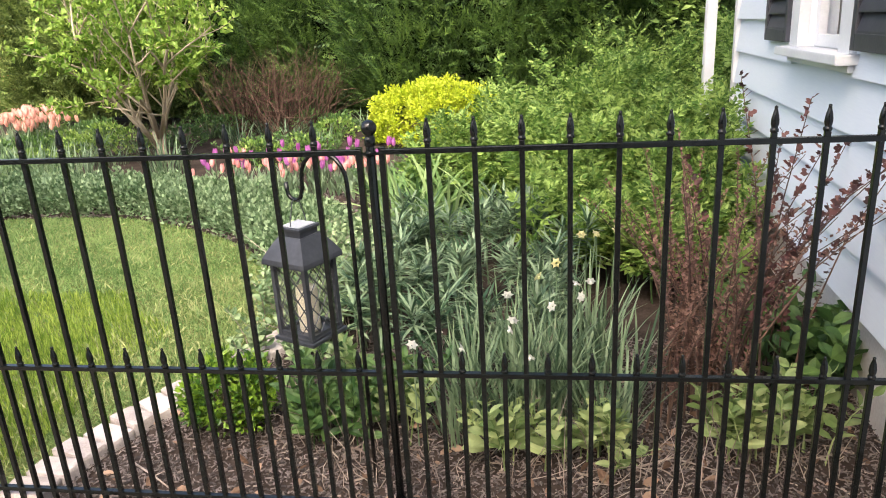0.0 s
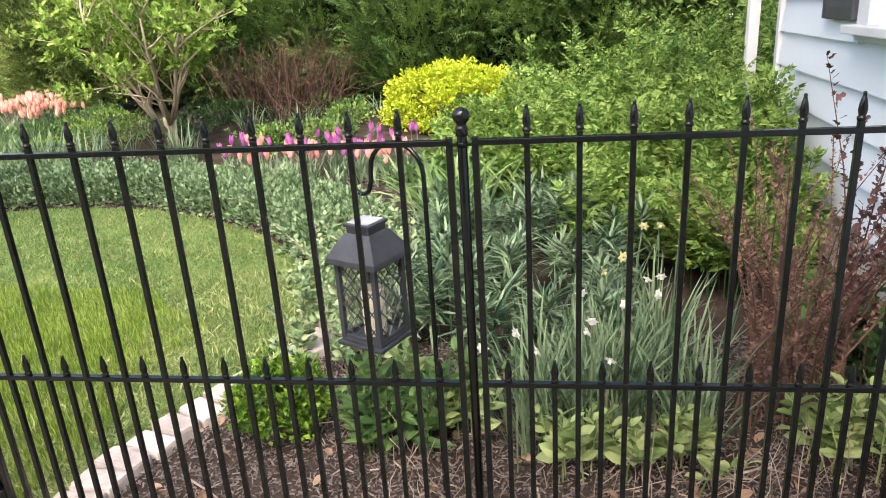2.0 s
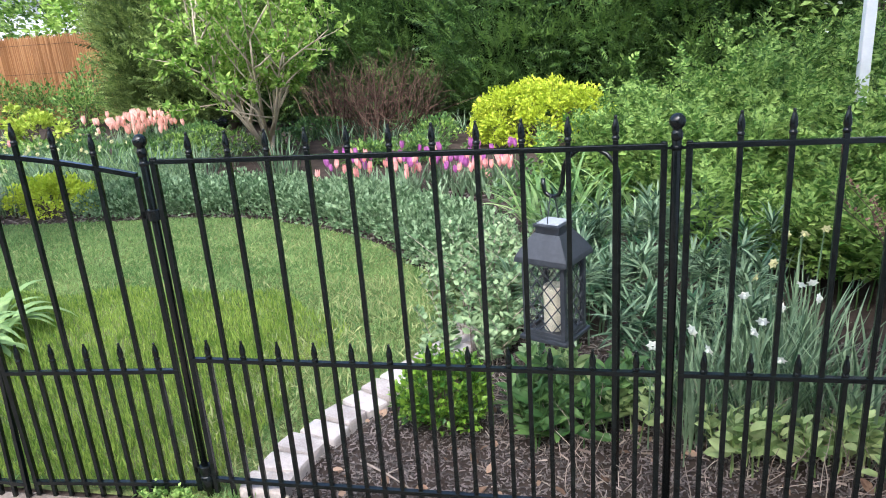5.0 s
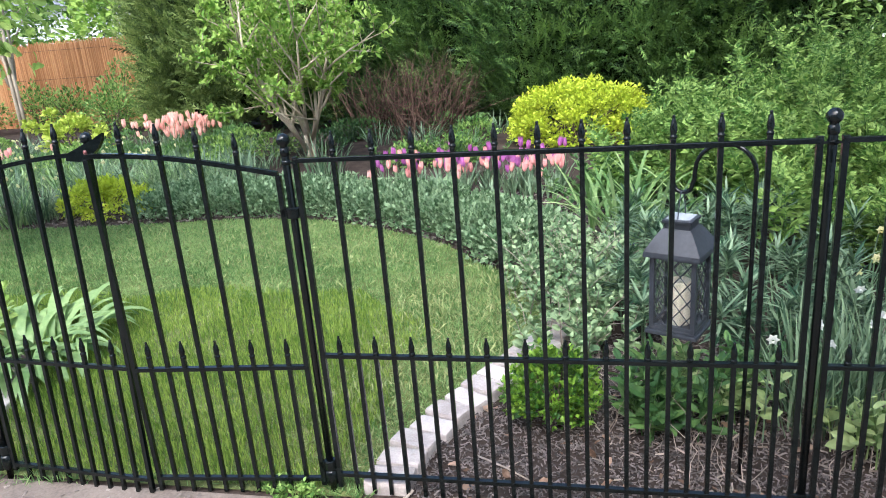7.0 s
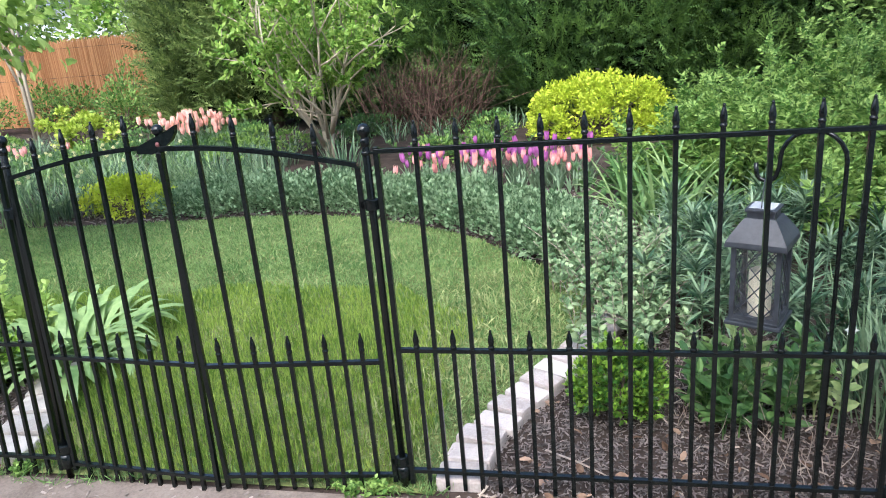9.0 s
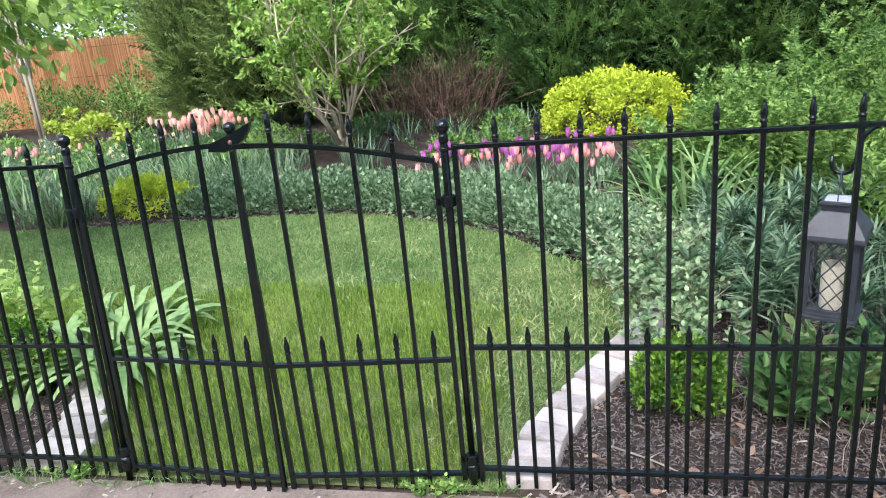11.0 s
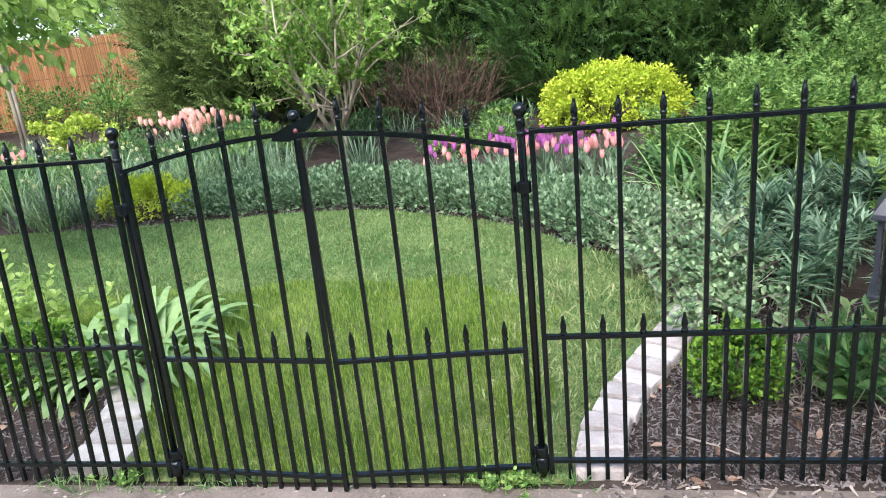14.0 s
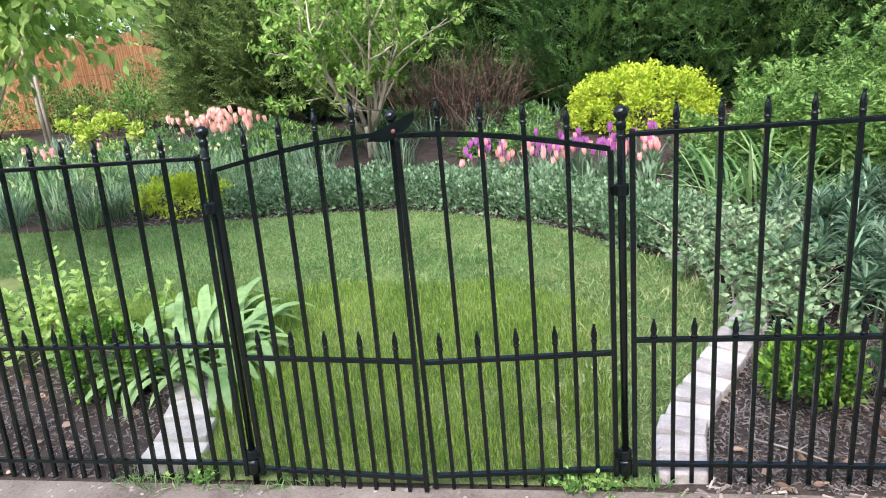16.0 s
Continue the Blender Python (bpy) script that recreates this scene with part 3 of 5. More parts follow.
for y0, y1 in ((WY1 + 0.175, WY1 + 0.645), (WY0 - 0.645, WY0 - 0.175)):
    sh = hpart("shutter", Geo().box(WX - 0.04, y0, 1.165, WX - 0.012, y0 + 0.045, 2.6, 0.003).box(WX - 0.04, y1 - 0.045, 1.165, WX - 0.012, y1, 2.6, 0.003).box(WX - 0.04, y0 + 0.045, 1.165, WX - 0.012, y1 - 0.045, 1.225, 0.003), M_SHUT, label="charcoal louvred window shutter")
    sl = Geo().add([(WX - 0.036, y0 + 0.04, 0), (WX - 0.036, y1 - 0.04, 0), (WX - 0.016, y1 - 0.04, 0.075), (WX - 0.016, y0 + 0.04, 0.075), (WX - 0.036, y0 + 0.04, 0.008), (WX - 0.036, y1 - 0.04, 0.008)],
                    [(0, 1, 2, 3), (0, 4, 5, 1), (4, 3, 2, 5), (0, 3, 4), (1, 5, 2)]).mesh("slat", M_SHUT)
    for i in range(19):
        place("slat", sl, sh, m=pose(0, 0, 1.225 + i * 0.071))
post = thing("porch_post", (1.53, 3.49, 0), "square white post standing beside the house corner", "post")
place("shaft", Geo().box(-0.034, -0.034, 0.0, 0.034, 0.034, 4.0, 0.006).mesh("shaft", M_TRIM), post)
place("base_block", Geo().box(-0.046, -0.046, -0.01, 0.046, 0.046, 0.12, 0.006).mesh("base_block", M_TRIM), post)

# ---- orange reed screen and what lies beyond it ----
reed = thing("reed_fence", (-11.5, 9.9, 0), "orange-brown reed screen fence panel", "fence", kind="structure")
g = Geo()
x = -5.0
while x < 3.7:
    w = R.uniform(0.012, 0.02)
    h = 1.5 + R.uniform(-0.03, 0.02)
    yo = R.uniform(-0.008, 0.008)
    g.add([(x, yo, 0), (x + w / 2, yo - 0.008, 0), (x + w, yo, 0), (x, yo, h), (x + w / 2, yo - 0.008, h), (x + w, yo, h)], [(0, 1, 4, 3), (1, 2, 5, 4)])
    x += w
rd = place("reeds", g.mesh("reeds", M_REED), reed)
rd["kind"] = "stuff"
place("backing", Geo().box(-5, 0.012, 0, 3.7, 0.03, 1.46).mesh("backing", M_REED), reed)
for z in (0.3, 0.85, 1.35):
    place("binding_wire", Geo().box(-5, -0.016, z, 3.7, -0.012, z + 0.005).mesh("binding_wire", M_BARKD), reed)
nb = thing("neighbour_house", (-19, 27, 0), "grey-roofed pale house beyond the garden", "house")
place("wall", Geo().box(-5, -3, 0, 5, 3, 2.8).mesh("wall", M_TRIM), nb)
place("roof", Geo().add([(-5.4, -3.4, 2.7), (5.4, -3.4, 2.7), (5.4, 3.4, 2.7), (-5.4, 3.4, 2.7), (-5.4, 0, 4.6), (5.4, 0, 4.6)], [(0, 1, 5, 4), (2, 3, 4, 5), (0, 4, 3), (1, 2, 5), (0, 3, 2, 1)]).mesh("roof", M_ROOF), nb)


# ---- plants ----
def cypress(x, y, h, r, n, material, seed, label, size=0.26):
    t = thing("cypress_tree", (x, y, 0), label, "tree", "evergreen screen")
    place("trunk", Geo().tube([(0, 0, -0.02), (0.02, 0.01, h * 0.5), (0, 0, h * 0.92)], [0.09, 0.06, 0.015], 8).mesh("trunk", M_BARKD, True), t)
    # solid cone painted near-black: stands in for shade inside the crown
    shade_core = Geo().lathe([(0.2 * r, 0.25), (0.42 * r, 0.6), (0.45 * r, h * 0.45), (0.3 * r, h * 0.75), (0.02, h * 0.95)], 12)
    place("shade_core", shade_core.mesh("shade_core", M_CROWNSHADE), t)
    # boughs: fans of sprays that rise outward from the cone, with younger lighter tips
    nb = max(40, n // 60)
    zb = R.uniform(0.02, 1.0, nb)
    ab = R.uniform(0, 2 * math.pi, nb)
    rb = r * np.clip(1.04 - zb ** 2.2, 0.05, 1) * (0.9 + 0.24 * np.array([noise.noise((math.cos(q) * 1.7 + seed, math.sin(q) * 1.7, zz * 5)) for q, zz in zip(ab, zb)]))
    idx = R.randint(0, nb, n)
    out = np.c_[np.cos(ab), np.sin(ab), np.zeros(nb)]
    rise = R.uniform(0.35, 1.0, nb)
    f = R.uniform(0, 1, n) ** 0.8
    fan = R.normal(size=(n, 3)) * (0.035 + 0.085 * np.sin(f * 2.6))[:, None] * r
    P = out[idx] * (rb[idx] * (0.5 + 0.55 * f))[:, None] + np.c_[np.zeros(n), np.zeros(n), zb[idx] * h + rise[idx] * (f - 0.5) * 0.62 * r] + fan
    P[:, 2] = np.maximum(P[:, 2], 0.08)
    D = out[idx] * 0.7 + np.c_[np.zeros(n), np.zeros(n), rise[idx]] + fan / (0.3 * r) + R.normal(size=(n, 3)) * 0.2
    N = out[idx] * 0.6 + np.array((0, 0, 0.7)) + R.normal(size=(n, 3)) * 0.5
    ln, wd = size * R.uniform(0.6, 1.25, n), size * 0.62 * R.uniform(0.7, 1.2, n)
    tip = f > 0.72
    for nm, keep, m in (("crown", ~tip, material), ("young_growth", tip, M_CYPTIP if material is M_CYP else M_CYPYTIP)):
        V, F = leaf_arrays(P[keep], D[keep], ln[keep], wd[keep], FROND, N[keep])
        place(nm, mesh_of(nm, V, F, m), t)["kind"] = "stuff"
    return t


def bush(name, x, y, rx, ry, z0, rz, n, material, leaf, label, category="shrub", tmpl=LEAF2, stems=10, up=0.5, lump=0.22, seed=1.0, wratio=0.5, wood=None, shell=0.55, group="", cx=0.0, clumps=0, clump_r=0.1):
    """A rounded shrub: stems that fork from the base and a crown of single leaves."""
    t = thing(name, (x, y, 0), label, category, group)
    g = Geo()
    for i in range(stems):
        a = 2 * math.pi * i / stems + R.uniform(-0.3, 0.3)
        tip = Vector((cx + math.cos(a) * rx * R.uniform(0.3, 0.85), math.sin(a) * ry * R.uniform(0.3, 0.85), z0 + rz * R.uniform(0.1, 0.75)))
        base = Vector((math.cos(a) * rx * 0.08, math.sin(a) * ry * 0.08, -0.01))
        mid = base.lerp(tip, 0.5) + Vector((0, 0, 0.12 * rz))
        g.tube([base, mid, tip], [0.006 + 0.006 * rx, 0.005 + 0.004 * rx, 0.002], 5)
    place("branching", g.mesh("branching", wood or M_BARKD), t)["kind"] = "stuff"
    d = rand_dirs(n, 0.25)
    rad = R.uniform(shell, 1.0, n) ** 0.6 * lumpy(d, seed, lump) * (1 + 0.1 * lumpy(d, seed + 9, 1.0, 7) - 0.1)
    P = d * rad[:, None] * (rx, ry, rz) + (cx, 0, z0)
    if clumps:
        # leaves gathered into tufts at the ends of the shoots
        i = R.randint(0, clumps, n)
        q = rand_dirs(n, 0.3)
        P = P[i] + q * (clump_r * R.uniform(0.35, 1.0, n) * R.uniform(0.6, 1.2, n)[i])[:, None]
        d = q + d[i] * 0.35
    k = P[:, 2] > 0.015
    P, d = P[k], d[k]
    n = len(P)
    D = d + (0, 0, up) + R.normal(size=(n, 3)) * 0.5
    N = d * 0.5 + (0, 0, 0.8) + R.normal(size=(n, 3)) * 0.4
    ln = leaf * R.uniform(0.6, 1.25, n)
    V, F = leaf_arrays(P, D, ln, ln * wratio * 2 * 0.55, tmpl, N)
    place("foliage", mesh_of("foliage", V, F, material), t)["kind"] = "stuff"
    return t


def leafy_stems(name, x, y, spread_x, spread_y, count, height, material, leaf, label, category="plant", per=16, wratio=0.55, tmpl=LEAF6, lean=0.25, wood=None, pairs=True, droop=0.0, group="", start=0.15, taper=0.5, tilt=0.0):
    """Upright leafy stems, leaves in pairs or whorls up each one."""
    t = thing(name, (x, y, 0), label, category, group)
    g, PP, DD, LL = Geo(), [], [], []
    for i in range(count):
        bx, by = R.normal() * spread_x * 0.5, R.normal() * spread_y * 0.5
        h = height * R.uniform(0.65, 1.1)
        lx, ly = R.normal() * lean * h + bx * 0.25 + tilt * h, R.normal() * lean * h + by * 0.25
        pts = [Vector((bx + lx * f * f, by + ly * f * f, h * f - 0.01)) for f in (0, 0.35, 0.7, 1.0)]
        g.tube(pts, [0.003 + 0.002 * h, 0.0025 + 0.0012 * h, 0.0022, 0.0012], 4)
        for k in range(per):
            f = start + (1 - start) * (k + R.uniform(0, 0.6)) / per
            p = np.array((bx + lx * f * f, by + ly * f * f, h * f))
            a = (k % 2) * math.pi / 2 + R.uniform(-0.5, 0.5) if pairs else R.uniform(0, 6.28)
            for s in ((0, math.pi) if pairs else (0,)):
                PP.append(p)
                DD.append((math.cos(a + s), math.sin(a + s), 0.45 - droop + 0.6 * f * f + R.normal() * 0.2))
                LL.append(leaf * (1 - taper * f * f) * R.uniform(0.7, 1.2))
    place("branching", g.mesh("branching", wood or material), t)["kind"] = "stuff"
    LL = np.array(LL)
    V, F = leaf_arrays(np.array(PP), np.array(DD), LL, LL * wratio, tmpl)
    place("foliage", mesh_of("foliage", V, F, material), t)["kind"] = "stuff"
    return t


def strap_clump(name, x, y, r, n, length, width, material, label, category="plant", lean=(0.05, 0.5), arch=(0.4, 1.4), seg=5, group="", split=False):
    t = thing(name, (x, y, 0), label, category, group)
    a = R.uniform(0, 6.283, n)
    q = r * np.sqrt(R.uniform(0, 1, n))
    P = np.c_[q * np.cos(a), q * np.sin(a), np.full(n, -0.01)]
    az = a + R.normal(size=n) * 0.6
    l0 = R.uniform(*lean, n)
    V, F = strap_arrays(P, az, l0, l0 + R.uniform(*arch, n), length * R.uniform(0.55, 1.15, n), width * R.uniform(0.7, 1.2, n), seg)
    if split:
        k = 2 * (seg + 1)
        for i in range(n):
            place("leaf", mesh_of("leaf", V[i * k:(i + 1) * k], F[:seg], material, True), t)
        return t
    place("foliage", mesh_of("foliage", V, F, material), t)["kind"] = "stuff"
    return t


def flower_mesh(kind, material):
    if kind == "tulip":
        # one cup of six pointed lobes
        sides, vs, fs = 12, [], []
        for z, r, dz in ((0, 0.004, 0), (0.012, 0.017, 0), (0.03, 0.0225, 0), (0.046, 0.0205, 0.0), (0.05, 0.0165, 0.014)):
            for i in range(sides):
                a = 2 * math.pi * i / sides
                rr = r * (1.06 if i % 2 == 0 else 0.94)
                vs.append((rr * math.cos(a), rr * math.sin(a), z + (dz if i % 2 == 0 else -dz * 0.4)))
        for j in range(4):
            for i in range(sides):
                i2 = (i + 1) % sides
                fs.append((j * sides + i, j * sides + i2, (j + 1) * sides + i2, (j + 1) * sides + i))
        fs.append(tuple(range(sides))[::-1])
        return mesh_of("bloom", vs, fs, material)
    # six pointed petals round a short trumpet, one connected shell facing -y
    vs, fs = [], []
    for r0, r1, y in ((0.009, 0.009, -0.016), (0.006, 0.006, 0.0), (0.014, 0.012, -0.002), (0.032, 0.02, 0.003)):
        for i in range(12):
            a = math.pi * i / 6
            r = r0 if i % 2 == 0 else r1
            vs.append((r * math.cos(a), y, r * math.sin(a)))
    for j in range(3):
        for i in range(12):
            i2 = (i + 1) % 12
            fs.append((j * 12 + i, j * 12 + i2, (j + 1) * 12 + i2, (j + 1) * 12 + i))
    return mesh_of("bloom", vs, fs, material)


BLOOM = {k: flower_mesh("tulip", m) for k, m in (("peach", M_PEACH), ("pink", M_PINK), ("violet", M_VIOLET))}
DAFF = {k: flower_mesh("daffodil", m) for k, m in (("white", M_WHITE), ("cream", M_CREAM))}


def tulip(x, y, h, colour, scale=1.0):
    t = thing("tulip", (x, y, 0), colour + " tulip with grey-green leaves in the back bed", "flower", colour + " tulips")
    lx, ly = R.normal() * 0.02, R.normal() * 0.02
    place("stem", Geo().tube([(0, 0, -0.01), (lx * 0.4, ly * 0.4, h * 0.5), (lx, ly, h)], 0.0035, 4).mesh("stem", M_STRAPG), t)
    place("bloom", BLOOM[colour], t, colour + " cupped bloom", pose(lx, ly, h - 0.004, R.uniform(-12, 12), R.uniform(-12, 12), R.uniform(0, 60)) @ Matrix.Diagonal((scale * 0.9, scale * 0.9, scale * 1.3, 1)))
    n = 4
    V, F = strap_arrays(np.zeros((n, 3)) + (0, 0, -0.01), R.uniform(0, 6.28, n), R.uniform(0.1, 0.3, n), R.uniform(0.5, 1.0, n), h * R.uniform(0.6, 0.9, n), 0.028, 4)
    place("foliage", mesh_of("foliage", V, F, M_STRAPG), t)["kind"] = "stuff"
    return t


def daffodil(x, y, h, colour, turn=None, group="daffodils"):
    t = thing("daffodil", (x, y, 0), ("white" if colour == "white" else "fading cream-yellow") + " daffodil nodding on a thin green stem", "flower", colour + " " + group)
    lx = R.normal() * 0.03
    place("stem", Geo().tube([(0, 0, -0.01), (lx * 0.4, 0, h * 0.6), (lx, 0, h), (lx, -0.02, h + 0.005)], 0.003, 4).mesh("stem", M_STRAPG), t)
    place("bloom", DAFF[colour], t, colour + " petals", pose(lx, -0.022, h + 0.004, R.uniform(-10, 45), 0, R.uniform(-65, 65) if turn is None else turn) @ Matrix.Diagonal((0.72, 0.6, 0.74, 1)))
    return t


def limb_tree(name, x, y, stems, height, spread, material, leaf, n_twigs, label, wood, leaves_per=16, seed=3, crown_from=0.35, trunk_r=0.045, wratio=0.5, base_h=0.25, tuft_share=1.0):
    """A small many-stemmed tree: leaning limbs that fork twice, twigs with leaf tufts."""
    rs = random.Random(seed)
    t = thing(name, (x, y, 0), label, "tree")
    trunk, limbs, tips = Geo(), Geo(), []
    top = Vector((0, 0, base_h))
    for i in range(3):
        a = 2.1 * i
        trunk.tube([(0.03 * math.cos(a), 0.03 * math.sin(a), -0.02), (0.035 * math.cos(a), 0.03 * math.sin(a), base_h * 0.6), (0.06 * math.cos(a), 0.05 * math.sin(a), base_h * 1.3)], [trunk_r, trunk_r * 0.8, trunk_r * 0.62], 8)

    def grow(p, d, ln, r, depth):
        pts, rad = [p.copy()], [r]
        q, dd = p.copy(), d.copy()
        for k in range(4):
            dd = (dd + Vector((rs.gauss(0, 0.13), rs.gauss(0, 0.13), 0.06 + rs.gauss(0, 0.08)))).normalized()
            q = q + dd * ln / 4
            pts.append(q.copy())
            rad.append(r * (1 - 0.14 * (k + 1)))
            if depth == 0 or k > 0:
                if depth < 2:
                    for _ in range(1 if depth else 2):
                        side = Vector((rs.gauss(0, 1), rs.gauss(0, 1), rs.gauss(0.25, 0.5))).normalized()
                        grow(q, (dd * 0.75 + side * 0.75).normalized(), ln * rs.uniform(0.4, 0.62), r * 0.5, depth + 1)
                else:
                    tips.append((q.copy(), dd.copy()))
        limbs.tube(pts, rad, 6 if depth < 2 else 4)
        tips.append((q.copy(), dd.copy()))

    for i in range(stems):
        a = 2 * math.pi * i / stems + rs.uniform(-0.3, 0.3)
        lean = rs.uniform(0.25, 0.85) * spread
        grow(Vector((0.05 * math.cos(a), 0.05 * math.sin(a), base_h * rs.uniform(0.5, 1.2))), Vector((math.cos(a) * lean, math.sin(a) * lean, 1)).normalized(), height * rs.uniform(0.6, 0.8), trunk_r * 0.72, 0)
    place("trunk", trunk.mesh("trunk", wood, True), t)
    place("branching", limbs.mesh("branching", wood, True), t)["kind"] = "stuff"
    tips = [q for q in tips if q[0].z > crown_from * height and rs.random() < tuft_share]
    P = np.array([q[0] for q in tips])
    D = np.array([q[1] for q in tips])
    idx = R.randint(0, len(P), n_twigs * leaves_per)
    k = len(idx)
    PP = P[idx] - D[idx] * R.uniform(0, 0.12, k)[:, None] + R.normal(size=(k, 3)) * 0.025
    DD = D[idx] * 0.5 + rand_dirs(k, 0.35)
    ln = leaf * R.uniform(0.5, 1.25, k)
    V, F = leaf_arrays(PP, DD, ln, ln * wratio, LEAF6 if k < 16000 else LEAF2)
    place("crown", mesh_of("crown", V, F, material), t)["kind"] = "stuff"
    return t


# evergreen screen at the back
for i, (x, y, h, r) in enumerate([(-4.6, 9.0, 4.6, 1.2), (-3.5, 9.2, 4.8, 1.2), (-2.4, 8.9, 4.7, 1.15), (-1.3, 8.4, 4.8, 1.25), (-0.2, 8.2, 4.8, 1.3), (0.9, 8.1, 4.8, 1.3), (2.0, 8.1, 4.7, 1.3), (3.2, 8.3, 4.7, 1.3)]):
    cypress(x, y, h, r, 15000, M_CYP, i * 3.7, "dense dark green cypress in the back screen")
for i, (x, y, h, r) in enumerate([(-6.5, 8.5, 4.2, 1.0), (-5.5, 8.3, 4.5, 1.05)]):
    cypress(x, y, h, r, 13500, M_CYPY, i * 5.1 + 50, "tall olive-green cypress beside the reed screen")


def bare_shrub(x, y, n, h, label):
    t = thing("bare_shrub", (x, y, 0), label, "shrub", "leafless shrubs")
    g = Geo()
    for i in range(n):
        a = R.uniform(0, 6.28)
        b = Vector((R.normal() * 0.12, R.normal() * 0.1, -0.01))
        d = Vector((math.cos(a) * 0.5, math.sin(a) * 0.4, 1)).normalized()
        p = [b]
        for k in range(4):
            d = (d + Vector(R.normal(size=3) * 0.22)).normalized()
            p.append(p[-1] + d * h * R.uniform(0.15, 0.3))
        g.tube(p, [0.008, 0.007, 0.005, 0.004, 0.002], 4)
        for k in (2, 3):
            q = p[k] + Vector(R.normal(size=3) * 0.14) + Vector((0, 0, 0.1))
            g.tube([p[k], p[k].lerp(q, 0.5) + Vector(R.normal(size=3) * 0.02), q], [0.004, 0.003, 0.001], 3)
    place("branching", g.mesh("branching", M_BROWNTWIG), t)["kind"] = "stuff"


for x, y in ((-3.3, 7.2), (-2.85, 6.9), (-2.5, 7.05), (-3.6, 7.35), (-2.65, 7.4), (-3.0, 7.3)):
    bare_shrub(x, y, 28, 1.1, "leafless brown twiggy shrub before the evergreens")

# trees behind and at the side
for i, (x, y, h) in enumerate([(-12.5, 14.5, 3.6), (-15.5, 13.0, 3.4), (-18, 12, 4.2), (-10.5, 13.5, 3.6)]):
    bush("garden_tree", x, y, 1.7, 1.6, h * 0.55, h * 0.5, 5200, M_LIME if i % 2 else M_ELDER, 0.16, "leafy green tree beyond the reed screen", "tree", stems=7, seed=i * 2.2, lump=0.4, group="far trees")
for x, y, rx, rz in ((-9.5, 9.2, 0.6, 0.4), (-8.3, 8.6, 0.5, 0.42), (-7.6, 8.9, 0.45, 0.5), (-11.2, 9.0, 0.6, 0.35), (-8.6, 9.3, 0.4, 0.75), (-7.9, 9.5, 0.4, 0.95), (-10.3, 9.4, 0.5, 0.5)):
    bush("wild_shrub", x, y, rx, 0.4, 0.35, rz, 950, M_ELDER, 0.07, "loose green shrub before the reed screen", seed=x, lump=0.5, shell=0.1, group="shrubs by the screen")
bush("flowering_shrub", 2.9, 6.9, 1.1, 0.8, 1.5, 1.4, 5200, M_ELDER, 0.1, "tall light green shrub dotted with white blossom", seed=4.4, lump=0.45, stems=12)
fl = R.uniform(-1, 1, (160, 3)) * (1.0, 0.3, 1.2)
V, F = leaf_arrays(fl - (0, 0.75, 0) + (0, 0, 1.6), rand_dirs(160), 0.05, 0.05, LEAF6)
place("blossom", mesh_of("blossom", V, F, M_WHITE), bpy.data.objects["flowering_shrub"], "white blossom")

limb_tree("small_tree", -3.72, 5.6, 10, 1.75, 1.1, M_LIME, 0.07, 760, "small many-stemmed tree with fresh green leaf tufts", M_BARK, 14, 11, 0.36, 0.03, tuft_share=0.55)
limb_tree("young_tree", -9.2, 7.7, 6, 2.6, 0.7, M_LIME, 0.12, 260, "young tree with a bare slim trunk by the reed screen", M_BARK, 14, 23, 0.9, 0.032, base_h=1.75)
bush("border_tree", -5.95, 2.0, 1.2, 0.7, 1.98, 0.75, 5200, M_LIMEB, 0.085, "leafy small tree reaching over the lawn", "tree", tmpl=LEAF6, stems=14, seed=3.1, lump=0.5, up=-0.2, wood=M_BARK, shell=0.05, cx=1.0)

bush("golden_shrub", -0.8, 6.4, 0.8, 0.7, 0.2, 0.42, 21000, M_GOLD, 0.037, "rounded bright golden-yellow shrub", seed=2.0, lump=0.16, up=0.25, tmpl=LEAF6, wratio=0.52, shell=0.7, clumps=420, clump_r=0.085)
bush("golden_shrub", -7.5, 6.6, 0.45, 0.38, 0.26, 0.36, 2400, M_GOLDG, 0.06, "loose airy yellow-green shrub behind the tulips", seed=8.0, lump=0.5, up=0.4, tmpl=LEAF6, shell=0.3, clumps=34, clump_r=0.1)
bush("low_golden_shrub", -4.9, 3.6, 0.46, 0.26, 0.1, 0.2, 6000, M_GOLD, 0.035, "low spreading yellow-green conifer at the lawn edge", seed=3.0, lump=0.4, up=0.3, tmpl=LEAF2, wratio=0.45, clumps=120, clump_r=0.065)

# catmint border behind the lawn: a run of separate mounds
edge = [p for p in LAWN if p.y > 2.1]
n_m = 0
for p, q in zip(edge, edge[1:]):
    if p.x < -4.4:
        continue
    d = (q - p)
    if d.length < 1e-4:
        continue
    nrm = Vector((d.y, -d.x)).normalized()
    if nrm.y < 0 and nrm.x < 0:
        nrm = -nrm
    for off in (0.2, 0.48):
        c = p + nrm * (off + R.uniform(-0.05, 0.05))
        bush("catmint", c.x, c.y, 0.24, 0.2, 0.08, 0.17 + R.uniform(-0.03, 0.03), 640, M_CAT, 0.035, "grey-green catmint mound edging the lawn", "plant", seed=n_m * 1.3, lump=0.25, up=0.9, wratio=0.62, stems=6, wood=M_CAT, group="catmint border")
        n_m += 1

